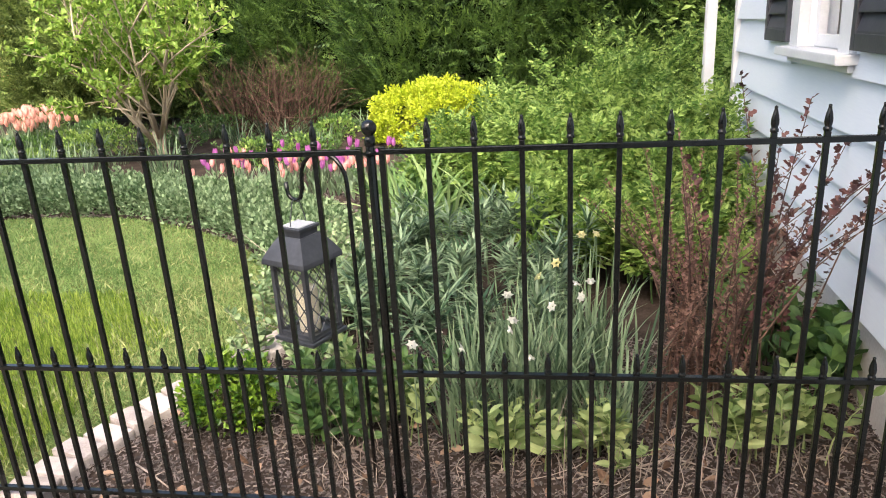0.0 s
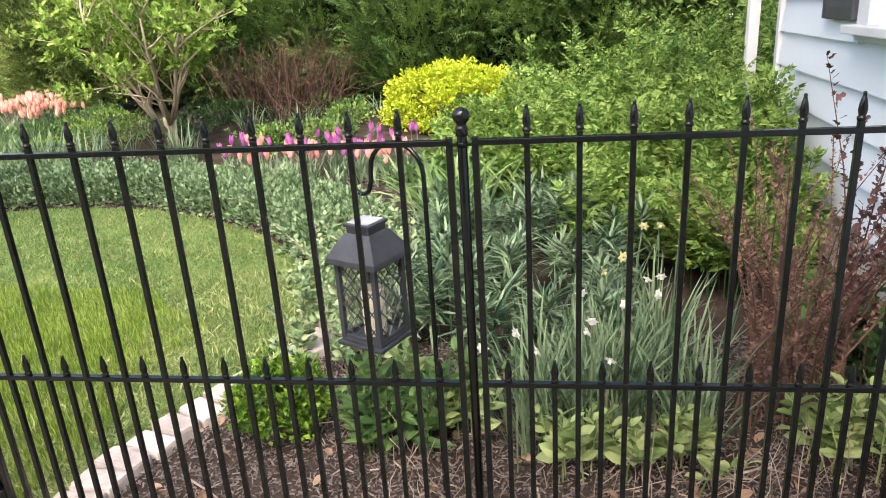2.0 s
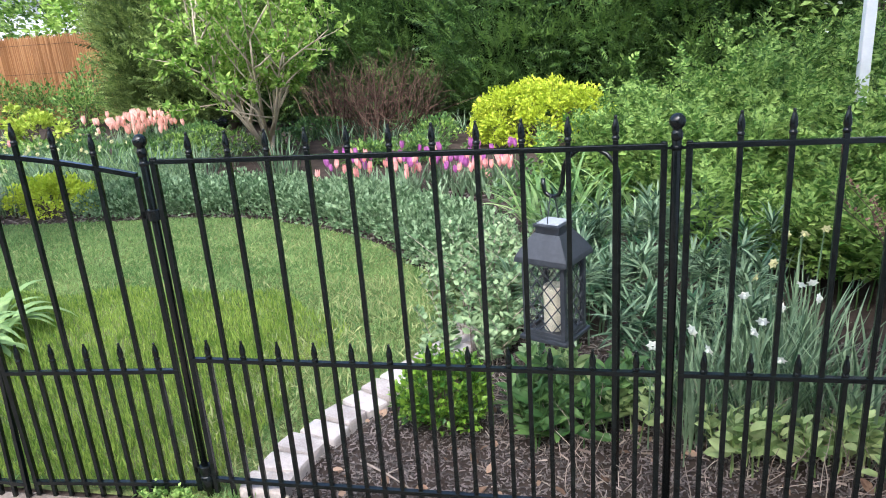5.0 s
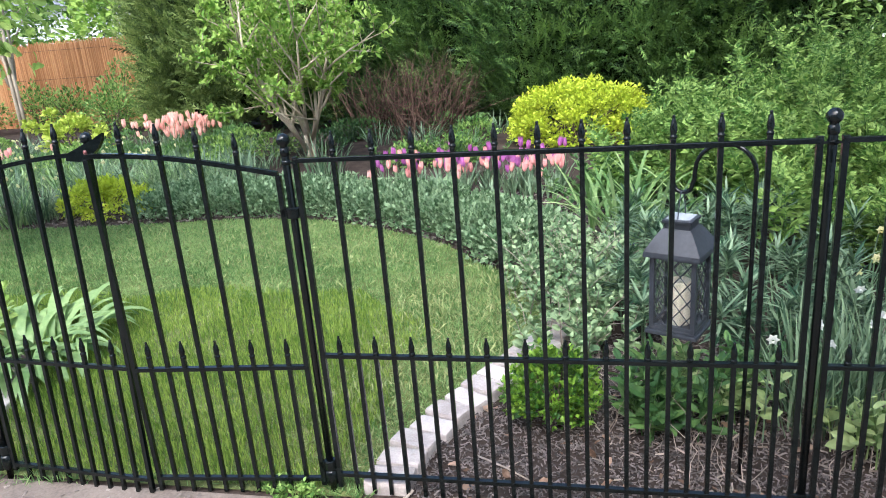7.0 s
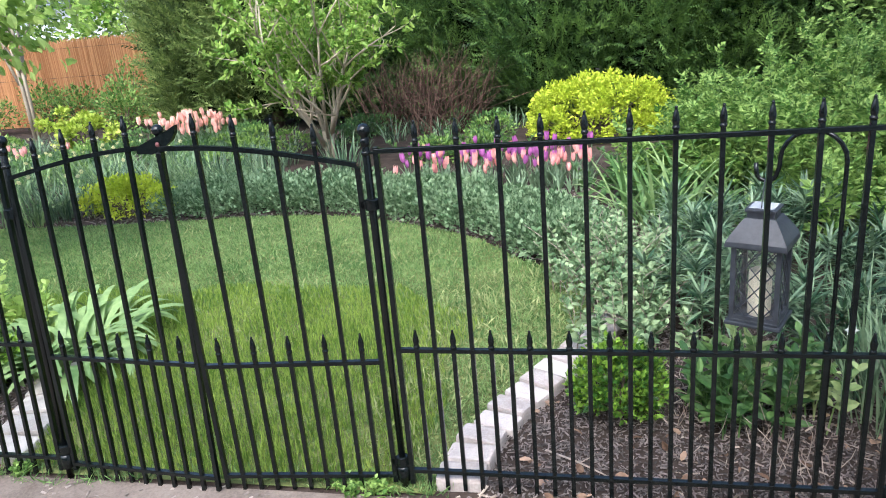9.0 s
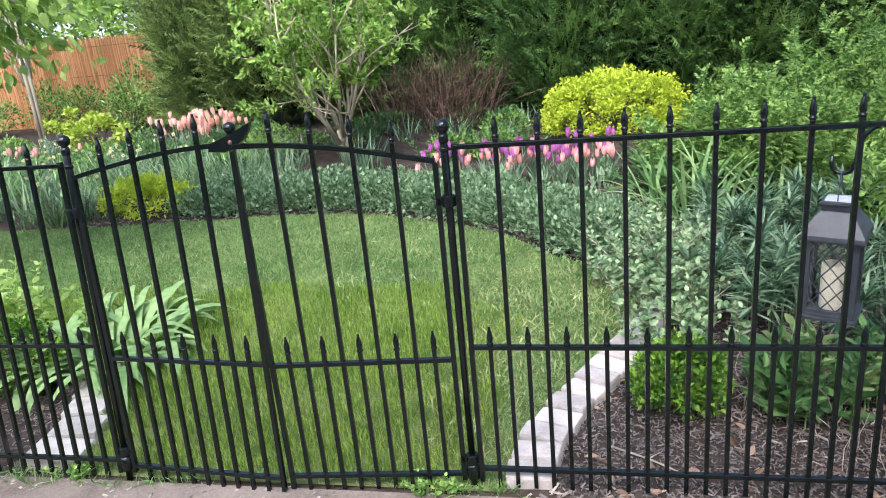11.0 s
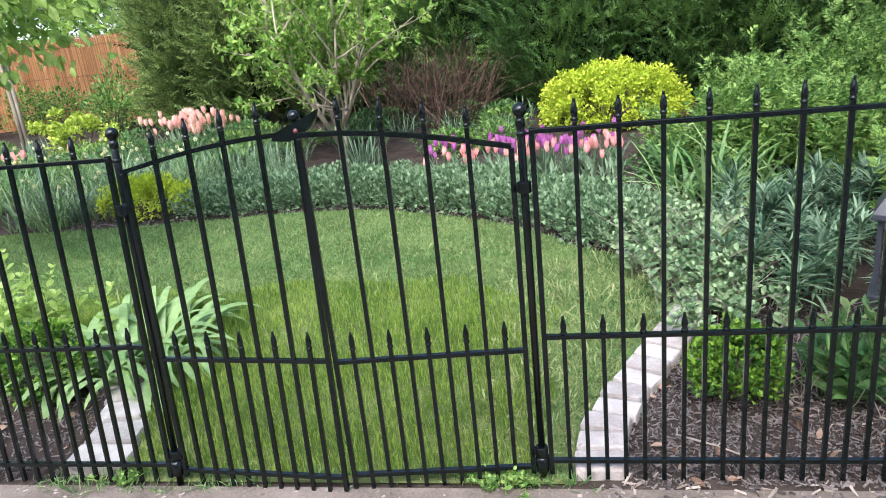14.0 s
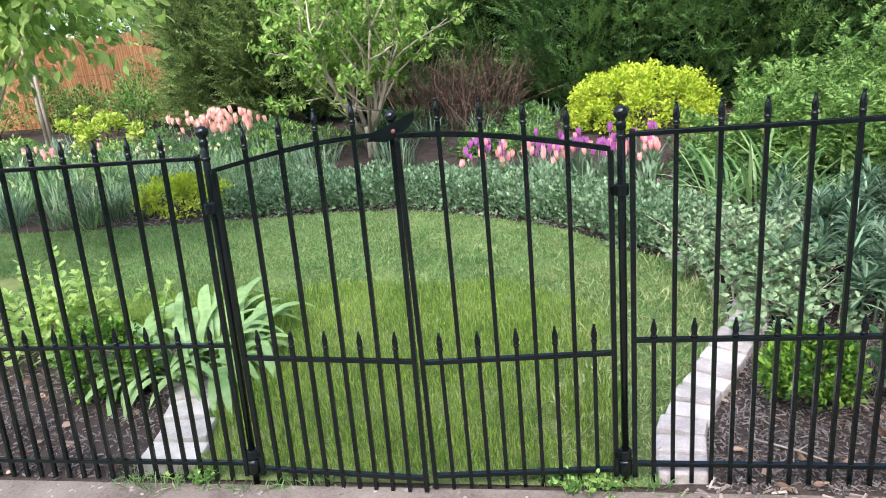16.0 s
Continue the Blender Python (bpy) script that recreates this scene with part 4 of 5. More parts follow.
# tulips
for i in range(105):
    c = ("pink", "violet", "peach")[R.choice(3, p=[0.4, 0.52, 0.08])]
    x = R.uniform(-2.5, -0.85)
    tulip(x, 4.0 + R.uniform(-0.2, 0.25) + (0.15 if c == "violet" else 0), R.uniform(0.17, 0.31) + (0.03 if c == "violet" else 0), c, R.uniform(0.85, 1.2))
for i in range(90):
    tulip(-5.75 + R.normal() * 0.25, 6.3 + R.normal() * 0.22, R.uniform(0.27, 0.47), "peach", R.uniform(1.0, 1.35))

# low plants that fill the back bed
for i in range(85):
    x, y = R.uniform(-9.5, -1.0), R.uniform(4.9, 7.2)
    if -4.2 < x < -3.2 and y < 6.2 or x > -1.75:
        continue
    if R.rand() < 0.5:
        strap_clump("iris_clump", x, y, 0.16, 46, 0.3, 0.014, M_STRAPG, "low clump of blue-green strap leaves in the back bed", group="back bed clumps")
    else:
        bush("low_shrub", x, y, 0.28, 0.22, 0.1, 0.16, 420, M_MID if R.rand() < 0.6 else M_ELDER, 0.05, "low green mound in the back bed", "plant", seed=i * 1.7, lump=0.35, up=0.6, stems=5, wood=M_MID, group="back bed mounds")

# left bed of daffodils and mixed leaves
for i in range(95):
    x, y = R.uniform(-9.0, -4.5), R.uniform(3.45, 5.3) if i < 75 else R.uniform(3.32, 3.5)
    if abs(x + 4.85) < 0.5 and y < 4.0:
        continue
    strap_clump("daffodil_clump", x, y, 0.12, 46, 0.38, 0.014, (M_STRAPG, M_STRAPL, M_SILVER)[R.randint(3)], "clump of upright grey-green daffodil leaves", group="daffodil clumps at the lawn's far side")
    for k in range(2):
        daffodil(x + R.normal() * 0.1, y + R.normal() * 0.1 - 0.08, R.uniform(0.38, 0.5), "cream", group="daffodils at the lawn's far side")
for x, y in ((-4.35, 4.4), (-4.0, 4.5), (-4.6, 4.6), (-3.3, 4.9)):
    strap_clump("iris_clump", x, y, 0.2, 70, 0.42, 0.016, M_STRAPG, "dense clump of upright blue-green leaves", lean=(0, 0.35), arch=(0.1, 0.7), group="iris clumps")
for x in np.linspace(-4.6, -3.9, 4):
    leafy_stems("lavender", x, 4.1, 0.2, 0.2, 26, 0.36, M_SILVER, 0.04, "silver-green spiky herb behind the border", per=12, wratio=0.2, tmpl=LEAF2, group="silver herbs")
for x, y in ((-2.0, 5.5), (-2.5, 5.4), (0.1, 5.3)):
    leafy_stems("perennial", x, y, 0.3, 0.2, 22, 0.28, M_MID, 0.07, "green leafy perennial before the evergreens", per=9, tmpl=LEAF2, group="back bed perennials")

for i, (x, y, h) in enumerate(((-0.4, 4.3, 0.26), (-0.1, 4.2, 0.42), (-0.5, 3.6, 0.34), (0.0, 4.7, 0.42), (-0.3, 3.3, 0.4))):
    leafy_stems("perennial", x, y, 0.32, 0.26, 24, h, M_ELDER if i % 2 else M_MID, 0.08, "green leafy perennial beside the tulips", per=9, tmpl=LEAF6, group="perennials beside the tulips")

# near left: strappy clump, boxwood, leafy shrub
strap_clump("strap_leaf_plant", -3.46, 0.92, 0.33, 125, 0.46, 0.058, M_STRAPL, "arching clump of broad fresh green strap leaves", lean=(0.02, 0.4), arch=(1.6, 2.9), seg=9, split=True)
bush("boxwood", -3.72, 0.6, 0.2, 0.19, 0.15, 0.18, 3600, M_BOX, 0.026, "small clipped round boxwood bush near the stones", seed=5.0, lump=0.12, tmpl=LEAF2, wratio=0.6, shell=0.6, clumps=150, clump_r=0.042, group="boxwoods")
bush("boxwood", -0.76, 0.52, 0.17, 0.16, 0.12, 0.14, 3600, M_BOX, 0.026, "small clipped round boxwood bush beside the bricks", seed=6.0, lump=0.14, tmpl=LEAF2, wratio=0.6, shell=0.6, clumps=150, clump_r=0.042, group="boxwoods")
leafy_stems("leafy_shrub", -4.3, 1.05, 0.4, 0.35, 34, 0.42, M_LIMEB, 0.075, "leafy light green shrub near the gate", per=9, wratio=0.6)
leafy_stems("leafy_shrub", -4.9, 0.7, 0.4, 0.35, 26, 0.42, M_MID, 0.1, "leafy green shrub near the gate", per=9, wratio=0.6)

# silver leafed herbs spilling over the brick edge
for i, (x, y, h) in enumerate([(-0.74, 1.36, 0.3), (-0.76, 1.6, 0.36), (-0.66, 1.9, 0.38), (-0.92, 1.75, 0.3), (-0.62, 1.2, 0.27), (-0.82, 2.08, 0.32), (-0.72, 1.05, 0.2), (-0.55, 1.55, 0.3), (-0.5, 2.0, 0.3), (-0.6, 1.75, 0.34)]):
    leafy_stems("silver_herb", x, y, 0.2, 0.2, 22, h, M_SILVER, 0.056, "silver-green broad-leaved herb spilling over the edging", per=10, wratio=0.6, lean=0.4, wood=M_STRAW, start=0.3, group="silver-leaved herbs")

def lily(x, y, shoots, h):
    """Upright shoots, each whorled with arching narrow leaves."""
    t = thing("lily", (x, y, 0), "upright lily shoots whorled with arching narrow leaves", "plant", "lilies")
    g, P, l0 = Geo(), [], []
    for i in range(shoots):
        bx, by, hh = R.normal() * 0.07, R.normal() * 0.07, h * R.uniform(0.75, 1.15)
        g.tube([(bx, by, -0.01), (bx * 1.1, by * 1.1, hh * 0.5), (bx * 1.2, by * 1.2, hh)], [0.005, 0.0045, 0.003], 5)
        for k in range(44):
            f = 0.45 + 0.55 * ((k + R.rand()) / 44) ** 0.55
            P.append((bx * (1 + 0.2 * f), by * (1 + 0.2 * f), hh * f))
            l0.append(1.75 - 1.25 * ((f - 0.45) / 0.55) ** 2 + R.normal() * 0.15)
    place("branching", g.mesh("branching", M_LILY), t)["kind"] = "stuff"
    n = len(P)
    l0 = np.array(l0)
    V, F = strap_arrays(np.array(P), R.uniform(0, 6.283, n), l0, l0 + R.uniform(0.2, 0.7, n), 0.13 * R.uniform(0.7, 1.15, n), 0.0165, 3)
    place("foliage", mesh_of("foliage", V, F, M_LILY), t)["kind"] = "stuff"


# lilies: whorled narrow leaves on upright stems
for i in range(46):
    x, y = (R.uniform(-0.5, 0.7), R.uniform(0.95, 2.5)) if i > 9 else (R.uniform(-0.55, -0.15), R.uniform(1.2, 2.05))
    lily(x, y, 2, 0.32 + 0.05 * R.normal())
for x, y in ((-0.42, 2.75), (-0.2, 2.85), (0.1, 2.9), (-0.6, 3.0)):
    strap_clump("daylily", x, y, 0.12, 34, 0.62, 0.03, M_STRAPL, "arching daylily clump with long green leaves", lean=(0.05, 0.5), arch=(0.5, 1.7), seg=7, group="daylilies")

# big light green shrub mass before the house
for i, (x, y, h, w) in enumerate([(0.05, 3.5, 0.7, 0.5), (0.55, 3.5, 0.8, 0.6), (1.0, 3.9, 1.0, 0.6), (0.3, 4.3, 0.72, 0.6), (1.2, 4.6, 1.1, 0.7), (0.7, 2.9, 0.72, 0.5), (1.1, 3.1, 0.88, 0.4), (1.95, 5.0, 1.2, 0.7), (2.4, 4.4, 1.2, 0.6), (1.15, 2.45, 0.7, 0.3), (0.95, 1.95, 0.55, 0.4), (1.3, 2.75, 0.8, 0.2)]):
    leafy_stems("elder_shrub", x, y, w, w * 0.8, 36, h, M_ELDER, 0.2, "tall light green shrub with pinnate leaves", "shrub", per=13, wratio=1.0, tmpl=PINNATE, lean=0.16, wood=M_MID, start=0.3, group="light green shrubs")

# daffodils by the fence
for i in range(26):
    x, y = R.uniform(0.02, 0.75), 0.4 + R.uniform(0, 1.0) * (0.9 if i % 2 else 0.4)
    strap_clump("daffodil_clump", x, y, 0.07, 30, 0.42, 0.012, M_STRAPG, "clump of slender blue-green daffodil leaves", lean=(0.0, 0.35), arch=(0.1, 1.0), seg=5, group="daffodil clumps by the fence")
for x, y, h in ((0.09, 0.33, 0.5), (0.33, 0.45, 0.48), (0.37, 0.5, 0.42), (0.51, 0.88, 0.44), (0.47, 0.75, 0.4), (0.2, 0.4, 0.4), (0.4, 0.42, 0.36), (0.6, 0.95, 0.42), (-0.02, 0.42, 0.4), (0.56, 0.7, 0.46), (0.28, 0.62, 0.5)):
    daffodil(x, y, h, "white", group="daffodils by the fence")
for x, y, h in ((0.48, 1.0, 0.48), (0.62, 1.25, 0.52), (0.66, 1.3, 0.5), (0.72, 1.28, 0.53), (0.44, 0.95, 0.44), (0.55, 1.3, 0.5)):
    daffodil(x, y, h, "cream", group="fading daffodils")

# rust-brown shrub and purple-leaved shrub by the house
leafy_stems("rusty_shrub", 0.98, 0.68, 0.18, 0.16, 42, 0.92, M_RUST, 0.021, "upright shrub with withered rust-brown leaves", "shrub", per=120, wratio=0.6, tmpl=LEAF2, lean=0.26, wood=M_RUSTWOOD, pairs=False, start=0.2, taper=0.2)
leafy_stems("purple_shrub", 1.2, 0.8, 0.16, 0.2, 15, 1.15, M_PURPLE, 0.036, "tall shrub with dark purple lobed leaves before the siding", "shrub", per=38, wratio=0.85, tmpl=LOBED, lean=0.2, wood=M_RUSTWOOD, pairs=False, start=0.35, taper=0.1, tilt=0.3)
for x, y, h, n in ((0.28, 0.33, 0.25, 5), (0.36, 0.36, 0.2, 4), (0.54, 0.36, 0.23, 6), (0.62, 0.4, 0.22, 5), (1.02, 0.36, 0.26, 6), (1.13, 0.42, 0.3, 8), (1.27, 0.46, 0.27, 7), (-0.1, 0.45, 0.26, 5), (-0.34, 0.62, 0.3, 6)):
    leafy_stems("sage_plant", x, y, 0.09, 0.08, n, h, M_SAGE, 0.082, "soft green sage with rounded leaves by the fence", per=7, wratio=0.55, lean=0.2, start=0.3, group="sage plants")
for x, y in ((1.42, 1.1), (1.32, 1.25), (1.46, 0.85)):
    leafy_stems("broad_leaf_plant", x, y, 0.16, 0.16, 12, 0.3, M_MID, 0.12, "low dark green broad-leaved plant by the foundation", per=5, wratio=0.7, lean=0.3, group="broad-leaved plants")
for x, y in ((-0.36, 0.42), (-0.22, 0.5), (-0.06, 0.6), (-0.45, 0.55)):
    leafy_stems("hellebore", x, y, 0.12, 0.1, 7, 0.33, M_MID, 0.1, "dark green leafy perennial under the lantern", per=6, wratio=0.42, lean=0.25, group="perennials under the lantern")

# blue pot among the plants
pot = thing("blue_pot", (-0.46, 2.15, 0), "cobalt blue glazed pot half hidden by plants", "pot")
place("body", Geo().lathe([(0.04, -0.005), (0.06, 0.05), (0.072, 0.12), (0.068, 0.155), (0.076, 0.165), (0.076, 0.178), (0.064, 0.178), (0.056, 0.12)], 20).mesh("body", M_BLUE, True), pot)

# ---- shepherd's crook and lantern ----
crook = thing("shepherd_crook", (-0.132, 0.215, 0), "black iron shepherd's crook standing in the bed", "garden hook")
arch = [Vector((0, 0, -0.02)), Vector((0, 0, 0.5)), Vector((0, 0, 1.0))] + [Vector((-0.088 + 0.088 * math.cos(a), 0, 1.015 + 0.088 * math.sin(a))) for a in np.linspace(0.0, math.pi, 11)]
arch += [Vector((-0.177, 0, 0.99)), Vector((-0.183, 0, 0.972))] + [Vector((-0.212 + 0.029 * math.cos(a), 0, 0.972 + 0.026 * math.sin(a))) for a in np.linspace(-0.3, -math.pi, 7)] + [Vector((-0.243, 0, 1.0))]
crook.rotation_euler = (0, 0, radians(-24))
place("rod", Geo().tube(arch, 0.0068, 8).mesh("rod", M_IRON, True), crook)

LZ, LX, LY = 0.49, -0.326, 0.301
lantern = thing("lantern", (LX, LY, LZ), "dark grey metal lantern with crossed lattice sides and candle", "lantern")
lantern.rotation_euler = (0, radians(0), radians(-25))


def lpart(name, g, material=M_LANT, label="", smooth=False, parent=lantern):
    return place(name, g.mesh(name, material, smooth), parent, label)


hw = 0.066
lpart("base", Geo().box(-0.084, -0.084, 0, 0.084, 0.084, 0.012, 0.003).box(-0.074, -0.074, 0.012, 0.074, 0.074, 0.02, 0.002))
for sx in (-1, 1):
    for sy in (-1, 1):
        lpart("corner_post", Geo().box(sx * hw - 0.0075, sy * hw - 0.0075, 0.02, sx * hw + 0.0075, sy * hw + 0.0075, 0.262, 0.001))
H0, H1 = 0.03, 0.255
for k in range(4):
    side = lpart("side_frame", Geo().box(-hw + 0.0075, -0.005, 0.02, hw - 0.0075, 0.005, H0 + 0.002))
    side.matrix_basis = pose(0, 0, 0, 0, 0, 90 * k) @ pose(0, -hw, 0)
    place("top_bar", Geo().box(-hw + 0.0075, -0.005, H1 - 0.002, hw - 0.0075, 0.005, 0.262).mesh("top_bar", M_LANT), side)
    g = Geo()
    a = hw - 0.0075
    step = 2 * a / 2.0
    for s in (1, -1):
        for j in range(-3, 8):
            # diagonal z = c + s * 1.25 * x clipped to the side's opening
            c = H0 + (j + 0.5) * 0.0575
            lo, hi = -a, a
            e0, e1 = sorted(((H0 - c) / (s * 1.25), (H1 - c) / (s * 1.25)))
            lo, hi = max(lo, e0), min(hi, e1)
            if hi - lo > 0.012:
                g.tube([(lo, 0.001 * s, c + s * 1.25 * lo), (hi, 0.001 * s, c + s * 1.25 * hi)], 0.0021, 4)
    lat = place("lattice", g.mesh("lattice", M_LANT), side)
    pane = place("pane", Geo().box(-a, 0.004, H0, a, 0.0055, H1).mesh("pane", M_GLASS), side)
    pane.visible_shadow = False
r0, r1, r2 = 0.09, 0.088, 0.045
roof_rings = [(r0, 0.262), (r0, 0.268), (0.088, 0.279), (0.075, 0.302), (0.056, 0.332), (r2, 0.347)]
vs, fs = [], []
for r, z in roof_rings:
    vs += [(-r, -r, z), (r, -r, z), (r, r, z), (-r, r, z)]
for j in range(len(roof_rings) - 1):
    for i in range(4):
        fs.append((4 * j + i, 4 * j + (i + 1) % 4, 4 * j + 4 + (i + 1) % 4, 4 * j + 4 + i))
fs += [(3, 2, 1, 0), (20, 21, 22, 23)]
lpart("roof", Geo().add(vs, fs))
cap = lpart("cap", Geo().box(-0.04, -0.04, 0.345, 0.04, 0.04, 0.366, 0.001).box(-0.046, -0.046, 0.366, 0.046, 0.046, 0.376, 0.002))
place("solar_panel", Geo().box(-0.037, -0.037, 0.377, 0.037, 0.037, 0.379).mesh("solar_panel", M_PANEL), cap, "pale glass top plate")
hz = 0.946 - LZ
lpart("wire_handle", Geo().tube([Vector((0, -0.036, 0.37)), Vector((0, -0.033, 0.395)), Vector((0, -0.014, hz)), Vector((0, 0, hz + 0.006)), Vector((0, 0.014, hz)), Vector((0, 0.033, 0.395)), Vector((0, 0.036, 0.37))], 0.0018, 6))
lpart("candle", Geo().lathe([(0.034, 0.02), (0.035, 0.024), (0.035, 0.16), (0.034, 0.167), (0.031, 0.169), (0.025, 0.163), (0.004, 0.161)], 24), M_CANDLE, "ivory pillar candle", True)

# ---- brick edging ----
ROWB = smooth_line([(-1.285, 0.0), (-1.275, 0.17), (-1.19, 0.45), (-1.07, 0.68), (-0.96, 0.92), (-0.8, 1.25), (-0.69, 1.6), (-0.75, 1.95)], 12)


def edging_brick(lx, ly, h, seed):
    bm = bmesh.new()
    bmesh.ops.create_cube(bm, size=1, matrix=Matrix.Diagonal((lx, ly, h, 1)))
    bmesh.ops.bevel(bm, geom=list(bm.edges), offset=0.014, segments=2, affect="EDGES", profile=0.6)
    for v in bm.verts:
        n3 = noise.noise_vector(v.co * 22 + Vector((seed, 0, 0)))
        v.co += n3 * 0.004
    me = bpy.data.meshes.new("edging_brick")
    bm.to_mesh(me)
    bm.free()
    return me


shapes = [edging_brick(0.168, 0.102, 0.09, i * 3.3) for i in range(4)]
dist = 0.0
nxt = 0.055
for p, q in zip(ROWB, ROWB[1:]):
    seg = (q - p).length
    while dist + seg > nxt:
        c = p.lerp(q, (nxt - dist) / seg)
        ang = math.degrees(math.atan2((q - p).y, (q - p).x)) - 90
        me = shapes[R.randint(4)].copy()
        me.materials.clear()
        me.materials.append(M_BRICK)
        b = place("edging_brick", me, None, "", pose(c.x + R.normal() * 0.005, c.y, -0.008 + R.normal() * 0.004, R.normal() * 1.5, R.normal() * 1.5, ang + R.normal() * 3))
        tagged(b, "pale tumbled concrete brick set beside the lawn", "brick", "brick edging")
        nxt += 0.116
    dist += seg
for (x, y, a, sx, sy) in ((-3.13, 0.08, 4, 1.25, 1.3), (-3.16, 0.24, 8, 1.15, 1.35), (-3.23, 0.4, 14, 1.0, 1.3), (-3.29, 0.54, 18, 0.95, 1.2), (-3.36, 0.68, 28, 0.95, 1.2)):
    me = edging_brick(0.185 * sx, 0.108 * sy, 0.09, x)
    me.materials.append(M_FLAG)
    tagged(place("edging_stone", me, None, "", pose(x, y, -0.006, 0, R.normal() * 2, a)), "greyish worn edging stone beside the gate", "edging stone", "stone edging")

# ---- mulch, dead leaves, dry stems, pebbles ----
def litter(name, n, x0, x1, y0, y1, ln, wd, material, label, z=0.012, tilt=0.25, tmpl=LEAF2, category="mulch", avoid=True, bottom=-0.012):
    P = np.c_[R.uniform(x0, x1, n), R.uniform(y0, y1, n), np.zeros(n)]
    if avoid:
        P = P[~inside(P, lawn_outline)]
    n = len(P)
    P[:, 2] = bottom + R.uniform(0, z, n)
    D = R.normal(size=(n, 3)) * (1, 1, tilt)
    V, F = leaf_arrays(P, D, ln * R.uniform(0.4, 1.5, n), wd * R.uniform(0.5, 1.4, n), tmpl, N=R.normal(size=(n, 3)) * tilt * 1.3 + (0, 0, 1))
    return tagged(place(name, mesh_of(name, V, F, material)), label, category, kind="stuff")


CHIP = ([(0, -0.4, 0), (0, 0.4, 0), (1, 0.5, 0), (1, -0.3, 0), (0.05, -0.3, 0.16), (0.05, 0.3, 0.16), (0.9, 0.35, 0.14), (0.95, -0.2, 0.16)],
        [(4, 7, 6, 5), (0, 4, 5, 1), (1, 5, 6, 2), (2, 6, 7, 3), (3, 7, 4, 0)])
litter("mulch", 24000, -1.2, 1.6, -0.03, 1.3, 0.018, 0.0055, M_CHIP, "dark shredded bark mulch in the bed", 0.015, 0.3, CHIP)
litter("mulch", 6000, -5.2, -3.05, -0.03, 1.1, 0.022, 0.006, M_CHIP, "dark shredded bark mulch near the gate", 0.015, 0.3, CHIP)
litter("mulch", 5000, -5.5, 0.0, 2.2, 4.2, 0.04, 0.014, M_CHIP, "dark bark mulch under the border", 0.015, 0.3, CHIP)
litter("dead_leaves", 200, -1.15, 1.5, -0.05, 1.0, 0.042, 0.03, M_DRY, "curled brown dead leaves on the mulch", 0.03, 0.45, LEAF6, "leaf litter")
litter("dead_leaves", 90, -5.0, -3.1, -0.05, 0.9, 0.042, 0.03, M_DRY, "curled brown dead leaves near the gate", 0.03, 0.45, LEAF6, "leaf litter")
litter("pebbles", 2600, -5.5, 1.8, -0.9, -0.05, 0.016, 0.013, M_PEBBLE, "small pebbles and grit on the dirt path", 0.003, 0.2, CHIP, "gravel", False, -0.006)
litter("bark_bits", 1300, -1.3, 1.8, -0.5, -0.02, 0.03, 0.009, M_CHIP, "bark shreds spilled onto the dirt path", 0.005, 0.15, CHIP, "mulch", False, -0.004)
litter("bark_bits", 500, -1.3, 1.8, -0.5, -0.02, 0.035, 0.005, M_STRAW, "pale straw bits spilled onto the dirt path", 0.005, 0.15, CHIP, "mulch", False, -0.004)


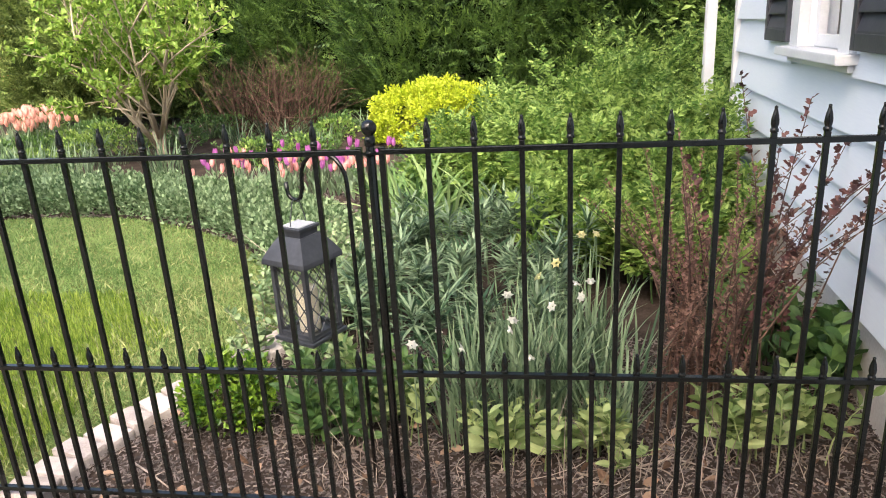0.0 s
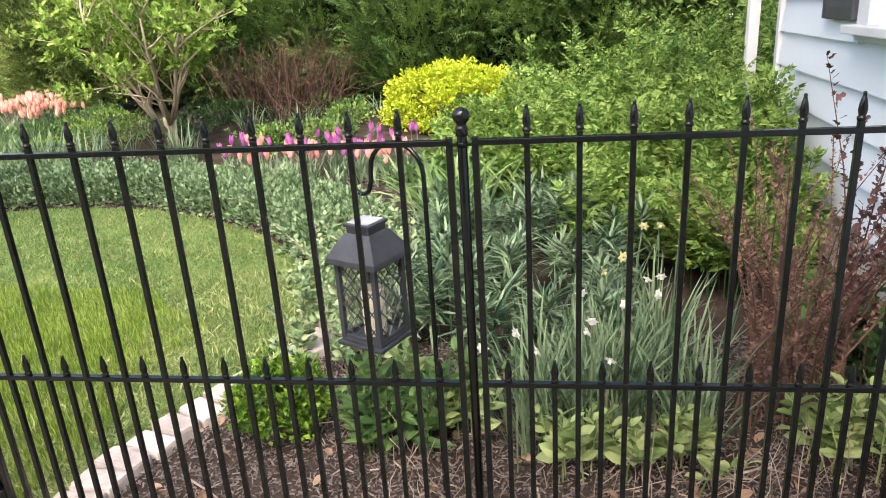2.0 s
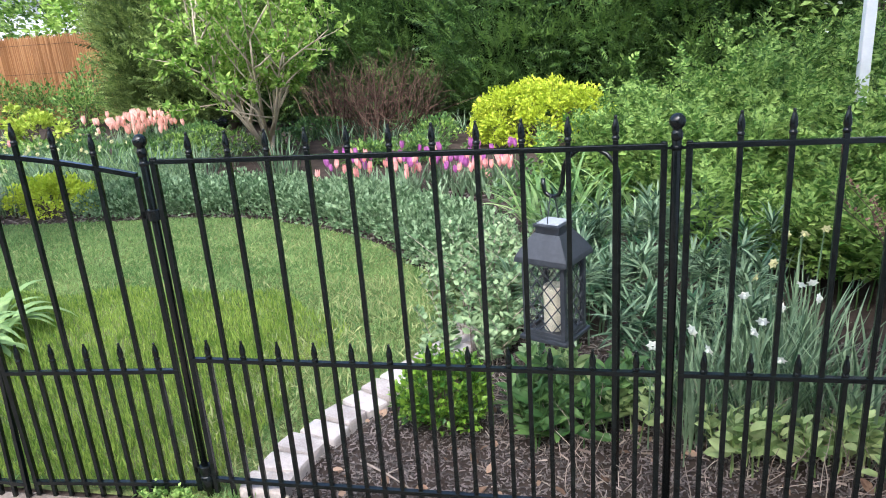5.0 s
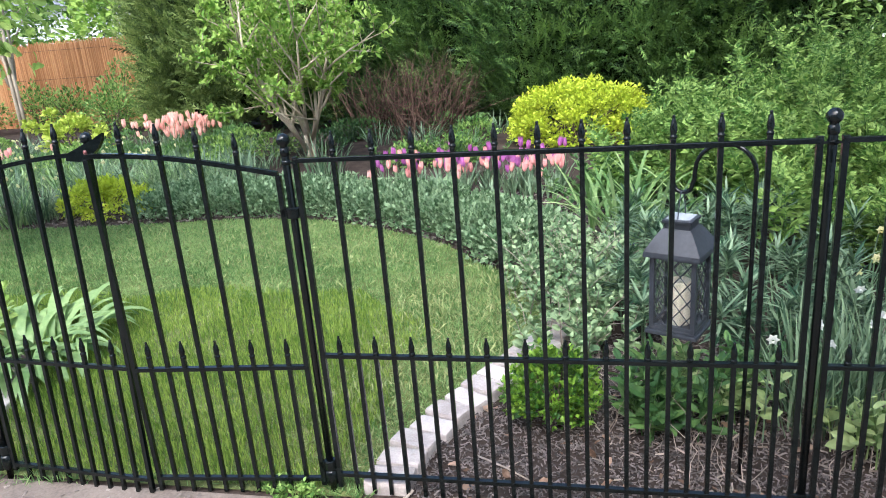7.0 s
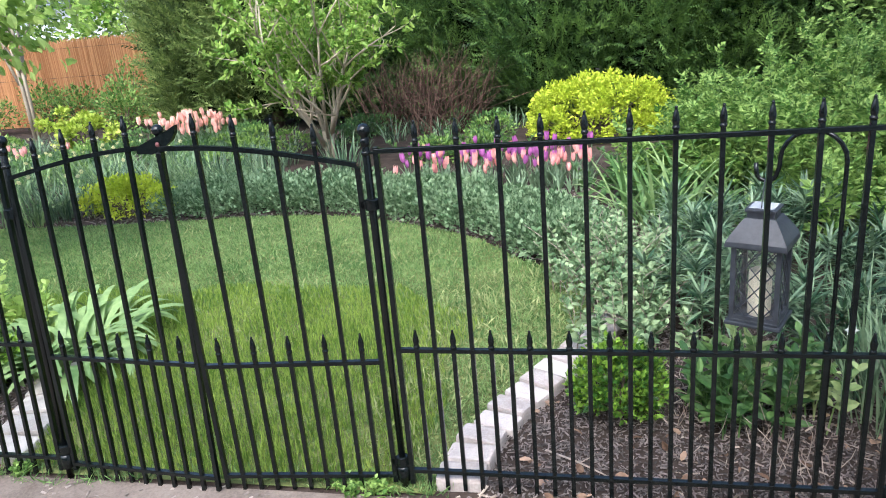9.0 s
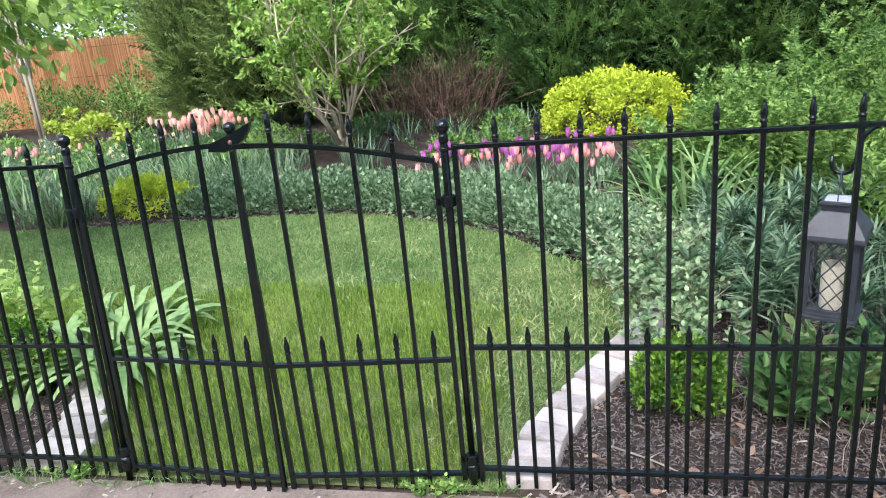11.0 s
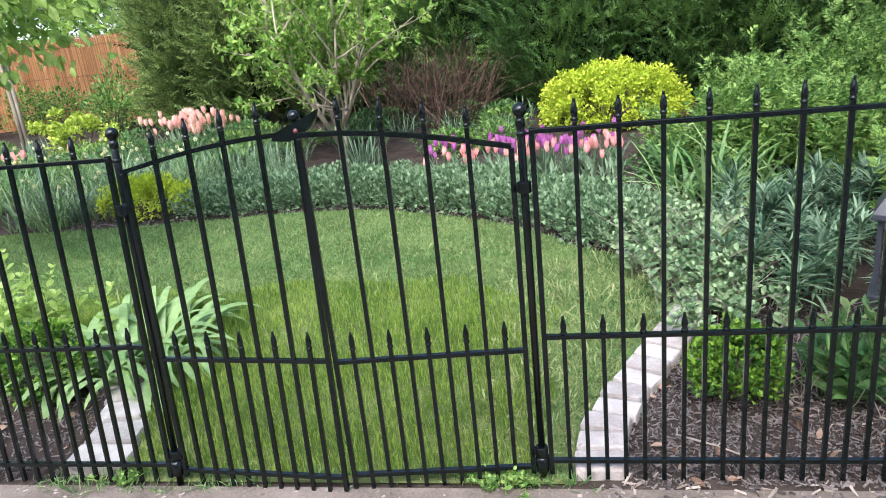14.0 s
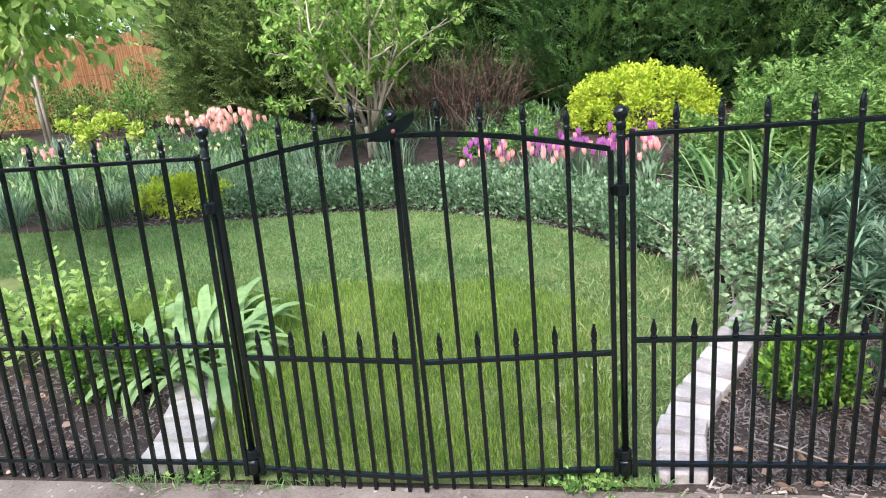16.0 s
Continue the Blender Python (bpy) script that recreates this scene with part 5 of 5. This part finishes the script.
def dry_stalks(x, y, n, h, label):
    t = thing("dry_stalk_tuft", (x, y, 0), label, "dead stems", "dry stalks")
    g = Geo()
    for i in range(n):
        b = Vector((R.normal() * 0.06, R.normal() * 0.05, -0.01))
        d = Vector((R.normal() * 0.5, R.normal() * 0.5, 1)).normalized()
        p = [b]
        for k in range(3):
            d = (d + Vector(R.normal(size=3) * 0.3)).normalized()
            p.append(p[-1] + d * h * R.uniform(0.2, 0.45))
        g.tube(p, [0.0017, 0.0015, 0.0013, 0.0008], 4)
    place("tangle", g.mesh("tangle", M_STRAW), t)["kind"] = "stuff"


for i in range(30):
    x = R.uniform(-0.55, 1.3)
    dry_stalks(x, R.uniform(0.15, 0.75), 7, R.uniform(0.12, 0.34), "tangle of pale dry stems on the mulch")
for x, y in ((-1.62, -0.06), (-1.68, -0.02), (-1.55, -0.03), (-3.0, -0.04)):
    leafy_stems("weed", x, y, 0.07, 0.04, 9, 0.06, M_ELDER, 0.022, "small fresh green weed at the fence foot", per=4, wratio=0.8, lean=0.5, group="weeds")

litter("straw_litter", 500, 0.55, 1.65, 0.0, 1.1, 0.035, 0.0022, M_STRAW, "pale dry straw and stem bits on the mulch", 0.02, 0.2, CHIP, "leaf litter")
litter("straw_litter", 320, -0.6, 0.6, 0.0, 0.7, 0.035, 0.0022, M_STRAW, "pale dry stem bits under the lantern", 0.02, 0.2, CHIP, "leaf litter")
me = edging_brick(0.2, 0.13, 0.06, 9.1)
me.materials.append(M_FLAG)
tagged(place("flat_stone", me, None, "", pose(-0.97, 2.06, 0.002, 0, 3, 24)), "flat grey stone at the border's end", "stone")
for pts in ([(-1.02, 0.24, 0.004), (-0.9, 0.16, 0.014), (-0.79, 0.09, 0.006)], [(0.7, 0.3, 0.004), (0.85, 0.34, 0.03), (1.0, 0.3, 0.008)]):
    p0 = Vector(pts[0])
    tw = thing("fallen_twig", p0, "pale dry fallen twig lying on the mulch", "twig", "fallen twigs")
    place("stick", Geo().tube([Vector(p) - p0 for p in pts], [0.004, 0.0035, 0.002], 6).mesh("stick", M_STRAW, True), tw)
    place("side_shoot", Geo().tube([Vector(pts[1]) - p0, Vector(pts[1]) - p0 + Vector((0.05, 0.03, 0.012))], [0.0025, 0.0012], 5).mesh("side_shoot", M_STRAW, True), tw)
# a few pink blooms far back beside the young tree
for i in range(9):
    tulip(-7.3 + R.normal() * 0.35, 5.2 + R.normal() * 0.15, R.uniform(0.24, 0.36), "pink", R.uniform(0.9, 1.2))
